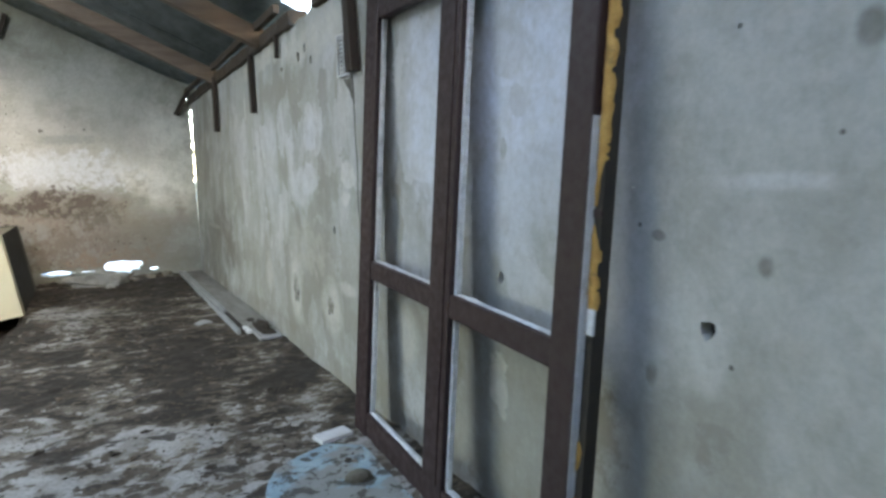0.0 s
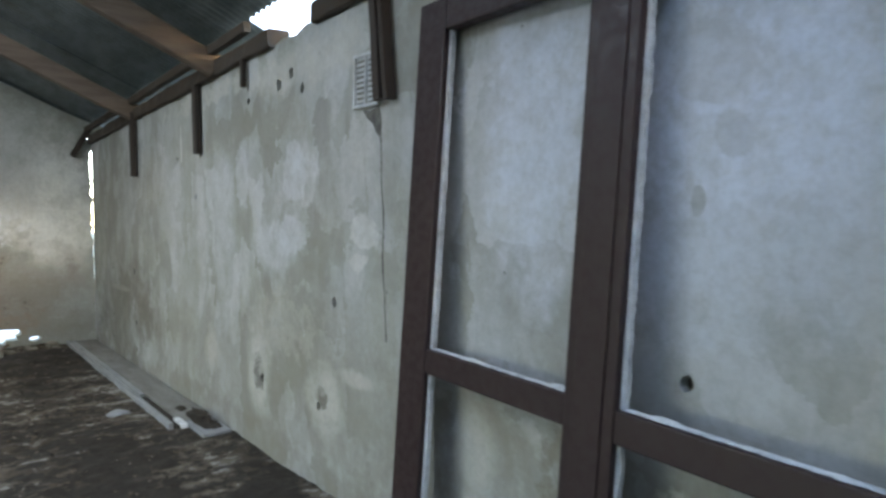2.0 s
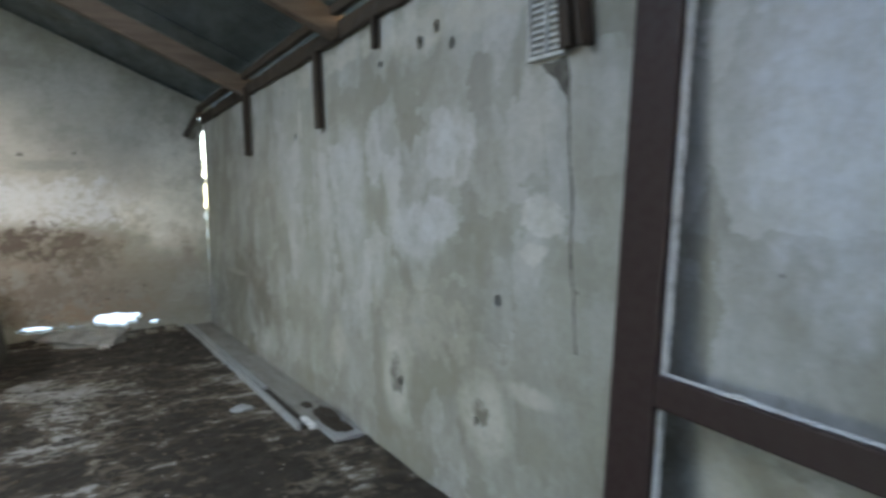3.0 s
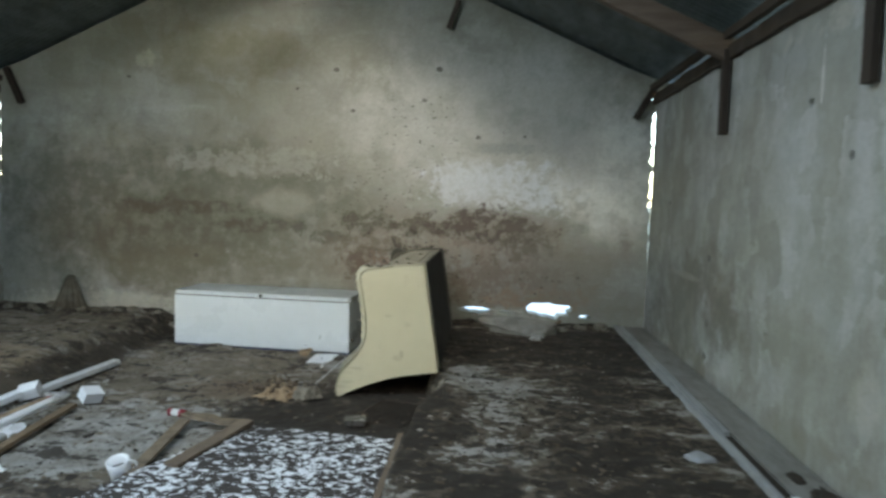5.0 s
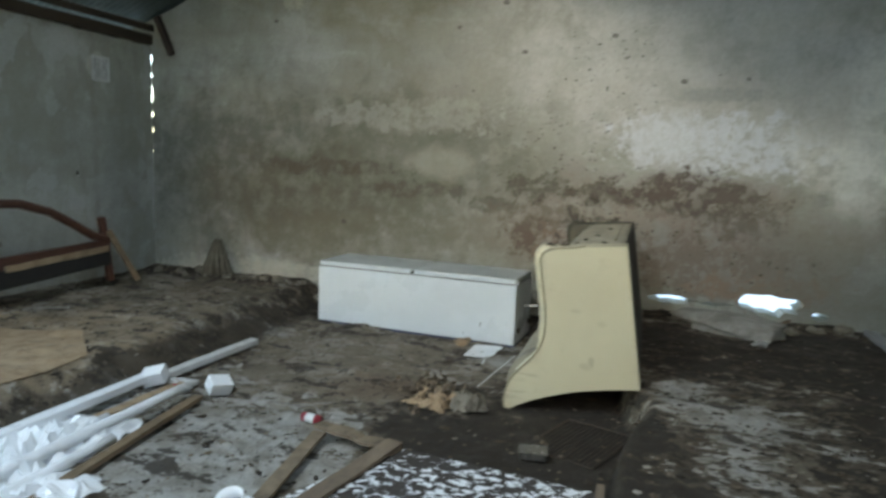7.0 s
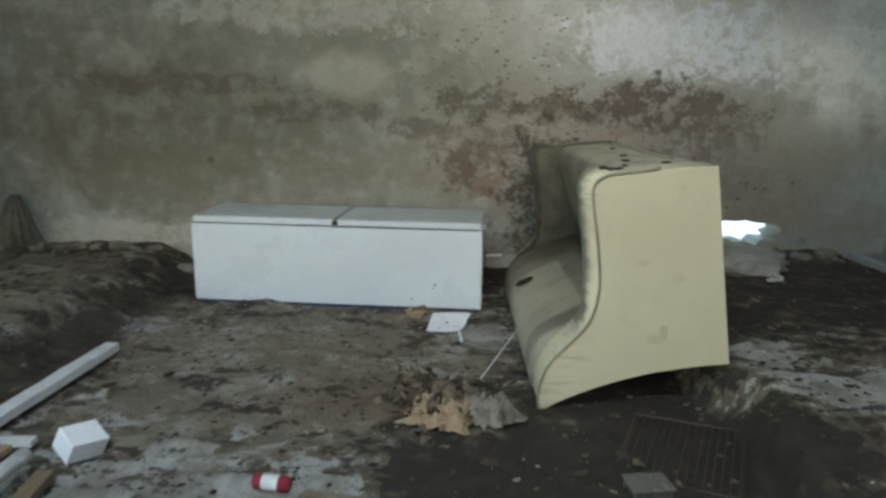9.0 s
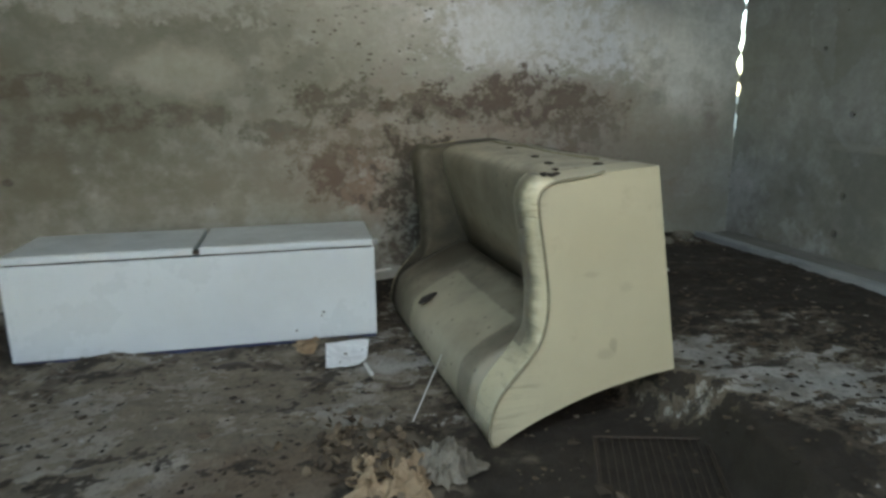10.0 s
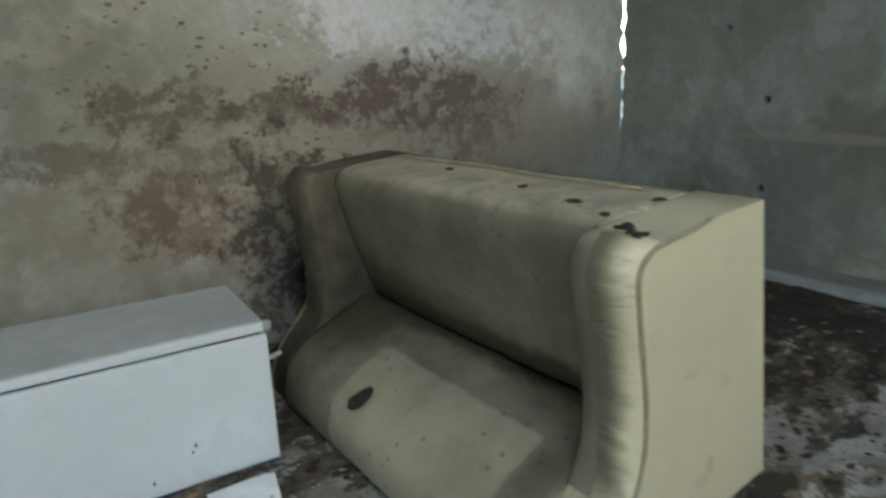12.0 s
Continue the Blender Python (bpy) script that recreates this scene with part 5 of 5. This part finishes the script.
beam_bit("plastic_profile", (-3.1, 9.42, fl + 0.03), (-3.15, 8.5, fl + 0.035), 0.07, 0.04, M_paper, "dirty white plastic profile lying along the slab edge", "profile", 11, "profiles")
beam_bit("plastic_profile", (-3.17, 8.46, fl + 0.06), (-3.18, 7.0, fl + 0.07), 0.075, 0.045, M_white, "white plastic profile with dark spots", "profile", 12, "profiles")
beam_bit("plastic_profile", (-3.1, 8.52, fl + 0.02), (-2.92, 8.54, fl + 0.02), 0.05, 0.02, M_paper, "short dirty white profile lying across the others", "profile", 13, "profiles")
rod("plastic_pipe", (-2.83, 8.36, fl + 0.075), (-2.84, 6.8, fl + 0.08), 0.026, M_white, "clean white plastic pipe lying on rubbish", "pipe", "pipes")
rod("plastic_pipe", (-2.97, 7.9, fl + 0.035), (-2.9, 6.75, fl + 0.035), 0.024, M_white, "white plastic pipe under the others", "pipe", "pipes")
rod("plastic_pipe", (-2.74, 7.7, fl + 0.04), (-2.72, 6.7, fl + 0.045), 0.024, M_white, "white plastic pipe beside a wooden strip", "pipe", "pipes")
beam_bit("wooden_strip", (-2.755, 8.34, fl + 0.02), (-2.6, 7.0, fl + 0.02), 0.055, 0.03, M_wood, "raw brown wooden strip under the pipes", "strip", 6)
beam_bit("wooden_strip", (-3.0, 8.5, fl + 0.015), (-3.04, 7.9, fl + 0.015), 0.06, 0.025, M_tan, "short brown wooden strip between the pipes", "strip", 7)
for k, (x, y, rx, ry, rz, lab) in enumerate([(-3.13, 8.43, 18, -14, 20, "small white carton tipped on its corner"), (-2.73, 8.5, 25, 10, 60, "small white carton lying open on the dirt")]):
    c = part("carton", boxed((-0.065, -0.05, -0.04), (0.065, 0.05, 0.04), 0.004), M_white)
    c.matrix_world = pose(x, y, fl + 0.07 if k == 0 else fl + 0.045, rx, ry, rz)
    tagged(c, lab, "carton", "cartons")


def can(x, y, rz, label, cap=True):
    t = thing("drink_can", pose(x, y, on_floor(x, y) + 0.027, 90, 0, rz), label, "can", "cans")
    bm = bmesh.new()
    bmesh.ops.create_cone(bm, segments=20, radius1=0.025, radius2=0.025, depth=0.12, cap_ends=True)
    bmesh.ops.bevel(bm, geom=[e for e in bm.edges if len(e.link_faces) == 2 and any(len(f.verts) > 4 for f in e.link_faces)], offset=0.005, segments=2, affect="EDGES")
    part("body", bm, M_red, t, "red printed body", True)
    bm = bmesh.new()
    bmesh.ops.create_cone(bm, segments=20, radius1=0.0254, radius2=0.0254, depth=0.055, cap_ends=False)
    part("band", bm, M_paper, t, "pale band", True)


can(-2.035, 8.34, 80, "red and white drink can lying on dark soil")
can(-3.02, 8.48, 30, "red and white drink can among the cartons")

mug = thing("mug", pose(-1.86, 7.40, on_floor(-1.86, 7.40) + 0.002, 14, -10, 30), "white mug with a handle standing askew in the dirt", "mug")
bm = bmesh.new()
rings = []
for rad, z in ((0.040, 0.0), (0.050, 0.004), (0.054, 0.05), (0.056, 0.105), (0.052, 0.107), (0.049, 0.05), (0.045, 0.012), (0.0, 0.012)):
    rings.append([bm.verts.new((rad * math.cos(2 * math.pi * i / 24), rad * math.sin(2 * math.pi * i / 24), z)) for i in range(24)])
for p, q in zip(rings, rings[1:]):
    for i in range(24):
        bm.faces.new((p[i], p[(i + 1) % 24], q[(i + 1) % 24], q[i]))
bm.faces.new(rings[0][::-1])
bmesh.ops.remove_doubles(bm, verts=bm.verts, dist=0.0005)
bmesh.ops.recalc_face_normals(bm, faces=bm.faces)
part("body", bm, M_white, mug, smooth=True)
part("handle", tube([(0.05 + 0.032 * math.sin(math.pi * i / 8), 0, 0.085 - 0.065 * i / 8) for i in range(9)], 0.007, 8), M_white, mug, smooth=True)
# dark block added inside the mug to stand for its shade
part("soil", boxed((-0.032, -0.032, 0.05), (0.032, 0.032, 0.06), 0.006), M_soil, mug, "dark block for the shade inside the mug")

box_ = thing("plastic_tub", pose(-0.84, 8.36, on_floor(-0.84, 8.36) + 0.002, 0, 0, 8), "milky plastic tub half sunk in black dirt", "tub")
part("body", boxed((-0.065, -0.05, 0), (0.065, 0.05, 0.034), 0.01), M_clear, box_)
part("rim", boxed((-0.071, -0.056, 0.0345), (0.071, 0.056, 0.04), 0.003), M_clear, box_)

rack = thing("wire_rack", pose(-0.64, 8.62, LOW + 0.012, 3, -3, -25), "dark rusty wire rack lying in the dirt", "rack")
for i in range(15):
    x = -0.19 + 0.38 * i / 14
    part("wire", tube([(x, -0.22, 0), (x, 0.22, 0)], 0.0025, 5), M_beam, rack)
for s in (-1, 1):
    part("rim_wire", tube([(-0.2, 0.22 * s, 0), (0.2, 0.22 * s, 0)], 0.005, 6), M_beam, rack)
    part("rim_wire", tube([(0.2 * s, -0.22, 0), (0.2 * s, 0.22, 0)], 0.005, 6), M_beam, rack)


def torn_heap(x, y, n, spread, size, mat, label, category, seed, lift=0.05):
    """A heap of torn scraps in one piece."""
    r = random.Random(seed)
    bm = bmesh.new()
    z0 = on_floor(x, y)
    for i in range(n):
        a, d = r.random() * 6.28, abs(r.gauss(0, 0.45))
        s = size * (0.5 + r.random())
        vs = [bm.verts.new((math.cos(k * 2 * math.pi / 6) * s * (0.6 + 0.7 * r.random()), math.sin(k * 2 * math.pi / 6) * s * (0.5 + 0.6 * r.random()), 0.35 * s * (r.random() - 0.5))) for k in range(6)]
        c = bm.verts.new((0, 0, 0.2 * s))
        for k in range(6):
            bm.faces.new((vs[k], vs[(k + 1) % 6], c))
        m = pose(math.cos(a) * d * spread, math.sin(a) * d * spread, 0.01 + lift * max(0, 1 - d) * (0.3 + r.random()), r.gauss(0, 35), r.gauss(0, 35), r.random() * 360)
        bmesh.ops.transform(bm, matrix=m, verts=vs + [c])
    ob = part("scrap_heap", bm, mat)
    ob.location = (x, y, z0)
    return tagged(ob, label, category, kind="stuff")


def crumple(name, x, y, w, l, h, rz, mat, label, category, seed, fold=9.0):
    """A crumpled sheet with sharp folds and a torn outline, lying on the floor."""
    bm = bmesh.new()
    n = 26
    rows = []
    for i in range(n + 1):
        row = []
        for j in range(n + 1):
            u, v = i / n * 2 - 1, j / n * 2 - 1
            q = Vector((u * w * fold * 0.5, v * l * fold * 0.5, seed))
            ridge = 1 - 2.2 * abs(noise.noise(q)) + 0.5 * (1 - 2 * abs(noise.noise(q * 2.3)))
            edge = max(0, 1 - max(abs(u), abs(v)) ** 2.5)
            tear = 1 + 0.28 * noise.noise(Vector((u * 2.2, v * 2.2, seed + 4)))
            row.append(bm.verts.new((u * w / 2 * tear + 0.02 * noise.noise(q * 1.7), v * l / 2 * tear + 0.02 * noise.noise(q * 1.9 + Vector((3, 0, 0))), 0.008 + h * max(0.0, ridge) * (0.2 + 0.8 * edge))))
        rows.append(row)
    for p, q in zip(rows, rows[1:]):
        for i in range(n):
            bm.faces.new((p[i], p[i + 1], q[i + 1], q[i]))
    out = bmesh.ops.extrude_face_region(bm, geom=list(bm.faces))
    bmesh.ops.translate(bm, verts=[g for g in out["geom"] if isinstance(g, bmesh.types.BMVert)], vec=(0, 0, 0.0015))
    bmesh.ops.recalc_face_normals(bm, faces=bm.faces)
    ob = part(name, bm, mat)
    ob.matrix_world = pose(x, y, on_floor(x, y) - 0.004, 0, 0, rz)
    return tagged(ob, label, category)


crumple("plastic_film", -2.95, 7.45, 0.42, 0.9, 0.1, 4, M_white, "crumpled white plastic film among the pipes", "plastic film", 2)
crumple("plastic_film", -2.68, 7.2, 0.34, 0.5, 0.06, -10, M_white, "torn white plastic film over a wooden strip", "plastic film", 5)
torn_heap(-1.52, 8.87, 150, 0.22, 0.02, M_leaf, "heap of torn brown cardboard and leaves", "cardboard scraps", 3, 0.09)
crumple("cloth_scrap", -1.31, 8.86, 0.2, 0.24, 0.06, 20, M_cloth2, "crumpled grey cloth on black dirt", "cloth", 4, 15)
crumple("torn_cardboard", -1.5, 8.84, 0.27, 0.24, 0.065, -15, M_tan, "torn brown cardboard flap on black dirt", "cardboard", 8, 14)
torn_heap(-1.62, 9.15, 110, 0.28, 0.018, M_leaf, "scattered dead leaves and brown scraps", "leaf scraps", 5, 0.03)
sheet = part("paper_sheet", flat_patch([(-1.58, 10.15), (-1.36, 10.11), (-1.41, 9.9), (-1.49, 9.8), (-1.61, 9.86)], None, 0.003, 0.008, 4), M_white)
tagged(sheet, "crumpled white paper sheet at the fridge's foot", "paper")
torn_heap(-1.68, 10.08, 6, 0.08, 0.06, M_tan, "torn brown paper by the fridge's foot", "paper scraps", 9, 0.03)
rod("thin_stick", (-1.34, 9.22, on_floor(-1.34, 9.22) + 0.004), (-1.155, 9.46, -0.03), 0.0032, M_paper, "thin white stick leaning on the sofa seat", "stick", sides=6)
rod("thin_stick", (-1.42, 9.69, on_floor(-1.42, 9.69) + 0.01), (-1.43, 9.82, on_floor(-1.43, 9.82) + 0.012), 0.01, M_paper, "short white plastic stick beside the paper", "stick", sides=6)
rod("thin_stick", (-1.27, 10.42, 0.1), (-1.17, 10.45, 0.1), 0.01, M_paper, "white plastic pipe between fridge and sofa", "stick", sides=6)

# ---- far end of the slab ----
def sack(x, y, rx, ry, rz, mat, label, seed):
    ob = clump("sack", x, y, rx, ry, rz, mat, label, "sack", seed, 0.3, 4)
    ob.data.shade_smooth()
    return ob


sack(0.3, 10.7, 0.42, 0.22, 0.09, M_sack, "flattened pale grey sack under the hole in the wall", 3)
sack(0.02, 10.9, 0.16, 0.08, 0.05, M_rock, "collapsed dusty sack at the wall's foot", 4)
beam_bit("broken_stick", (0.5, 10.62, on_floor(0.5, 10.6) + 0.015), (0.72, 10.86, on_floor(0.7, 10.85) + 0.09), 0.025, 0.02, M_greywood, "grey broken stick leaning on rubble", "stick", 8)
beam_bit("broken_stick", (0.62, 10.5, on_floor(0.6, 10.5) + 0.012), (0.48, 10.84, on_floor(0.5, 10.8) + 0.08), 0.022, 0.018, M_greywood, "grey broken stick leaning on rubble", "stick", 9)
torn_heap(0.42, 10.22, 8, 0.05, 0.03, M_paper, "small white scraps on the slab", "paper scraps", 12, 0.04)
r = random.Random(21)
for i in range(16):
    x = 0.1 + 1.05 * r.random()
    y = 10.78 + 0.27 * r.random()
    s = 0.02 + 0.03 * r.random()
    clump("rubble_stone", x, y, s * 1.3, s, s * 0.8, M_rock, "small dusty rubble stone at the foot of the wall", "stone", i + 30, 0.3, 2, group="rubble at the gable")
for i in range(14):
    x, y = -5.2 + 2.0 * r.random(), 10.8 + 0.25 * r.random()
    s = 0.02 + 0.035 * r.random()
    clump("rubble_stone", x, y, s * 1.4, s, s * 0.8, M_rock, "small pale rubble stone at the foot of the wall", "stone", i + 60, 0.3, 2, group="rubble at the gable")


# ---- left side: rag and settee frame ----
def hanging_rag():
    bm = bmesh.new()
    rows = []
    for k in range(15):
        s = k / 14
        z = 0.36 * (1 - s) ** 0.9
        row = []
        for i in range(28):
            a = math.pi * i / 27
            rad = (0.035 + 0.115 * s ** 0.8) * (1 + 0.28 * math.sin(i * 1.45 + s) * (0.3 + s))
            row.append(bm.verts.new((math.cos(a) * rad, -math.sin(a) * rad * 0.75, z + 0.012 * math.sin(i * 2.2))))
        rows.append(row)
    for p, q in zip(rows, rows[1:]):
        for i in range(27):
            bm.faces.new((p[i], p[i + 1], q[i + 1], q[i]))
    bm.faces.new(rows[0])
    ob = part("old_sack", bm, M_cloth, smooth=True)
    ob.location = (-4.58, 11.03, on_floor(-4.58, 11.0))
    tagged(ob, "stiff greyish sack slumped against the gable wall", "sack")


hanging_rag()
settee = thing("settee_frame", pose(-4.95, 9.0, 0.05), "broken red-brown wooden settee frame without cushions", "settee")
inv = settee.matrix_world.inverted()
def settle(name, bm, mat, label=""):
    bmesh.ops.transform(bm, matrix=inv, verts=bm.verts)
    return part(name, bm, mat, settee, label)
arch = [(-5.02, 7.9, 0.74), (-5.0, 8.5, 0.78), (-4.99, 8.9, 0.79), (-4.98, 9.15, 0.775), (-4.97, 9.4, 0.7), (-4.96, 9.62, 0.58), (-4.95, 9.8, 0.47), (-4.95, 9.95, 0.42)]
settle("top_rail", tube(arch, 0.035, 8), M_redwood)
settle("seat_rail", plank((-4.95, 7.9, 0.3), (-4.95, 9.97, 0.37), 0.045, 0.1, 12), M_redwood)
settle("seat_strip", plank((-4.915, 8.95, 0.3), (-4.915, 9.93, 0.345), 0.014, 0.05, 8, 0.006), M_tan, "torn pale webbing strip")
settle("lower_rail", plank((-4.93, 7.9, 0.17), (-4.94, 9.95, 0.27), 0.05, 0.14, 10), M_under, "black lower rail")
settle("post", plank((-4.95, 9.98, 0.05), (-4.97, 9.92, 0.62), 0.055, 0.055, 6), M_redwood)
settle("leg", plank((-4.83, 10.18, 0.03), (-4.93, 9.95, 0.5), 0.04, 0.05, 6), M_wood, "pale splayed leg")
settle("leg", plank((-4.93, 8.0, 0.02), (-4.93, 8.0, 0.3), 0.05, 0.05, 4), M_redwood)
flap = part("cardboard_flap", flat_patch([(-4.75, 8.55), (-4.0, 8.75), (-3.55, 8.35), (-3.6, 7.8), (-4.4, 7.7), (-4.8, 8.0)], None, 0.004, 0.012, 12), M_tan)
tagged(flap, "large flat sheet of sodden brown cardboard", "cardboard")

# ---- litter, clods and chips over the floor ----
def litter(name, label, n, area, size, seed, weight=None, flat=0.35):
    r = random.Random(seed)
    verts, faces = [], []
    count = 0
    while count < n:
        x, y = area[0] + (area[1] - area[0]) * r.random(), area[2] + (area[3] - area[2]) * r.random()
        if weight and r.random() > weight(x, y):
            continue
        s = size * (0.35 + 1.1 * r.random() ** 2)
        z = on_floor_fast(x, y)
        a = r.random() * 6.28
        ca, sa = math.cos(a), math.sin(a)
        el = 0.45 + 0.5 * r.random()
        tilt, roll_ = r.gauss(0, flat), r.gauss(0, flat)
        base = len(verts)
        k = 5
        for j in range(k):
            t = 2 * math.pi * j / k
            rr = s * (0.7 + 0.5 * r.random())
            u, v = math.cos(t) * rr, math.sin(t) * rr * el
            verts.append((x + ca * u - sa * v, y + sa * u + ca * v, z + 0.003 + abs(u * tilt + v * roll_) * 0.6))
        verts.append((x, y, z + 0.003 + s * (0.15 + 0.35 * r.random())))
        for j in range(k):
            faces.append((base + j, base + (j + 1) % k, base + k))
        count += 1
    me = bpy.data.meshes.new(name)
    me.from_pydata(verts, [], faces)
    me.materials.append(M_litter)
    ob = new(name, me)
    return tagged(ob, label, "litter", kind="stuff")


_z = floor_height(gx, gy)


def on_floor_fast(x, y):
    return float(_z[min(np.searchsorted(xs, x), len(xs) - 1), min(np.searchsorted(ys, y), len(ys) - 1)])


litter("slab_litter", "dirt clods and dark litter strewn over the slab", 2400, (XE, 1.3, 3.2, 10.9), 0.011, 1)
litter("strip_litter", "dirt, leaves and scraps strewn in the sunken strip", 3200, (XF - 0.2, XE, 6.3, 10.3), 0.013, 2)
litter("west_litter", "clods and scraps strewn over the far slab", 2200, (XL, XF, 6.5, 10.9), 0.018, 3)
litter("slab_flakes", "thin flakes of mud and plaster on the slab", 1100, (XE + 0.03, 1.25, 7.3, 10.2), 0.017, 6)
litter("wall_litter", "crumbled plaster along the foot of the walls", 900, (XL, 1.3, 10.8, 11.08), 0.02, 4)
litter("coarse_litter", "coarser clods and rubbish over the floor", 700, (XF - 1, 1.3, 4.0, 10.6), 0.026, 5)
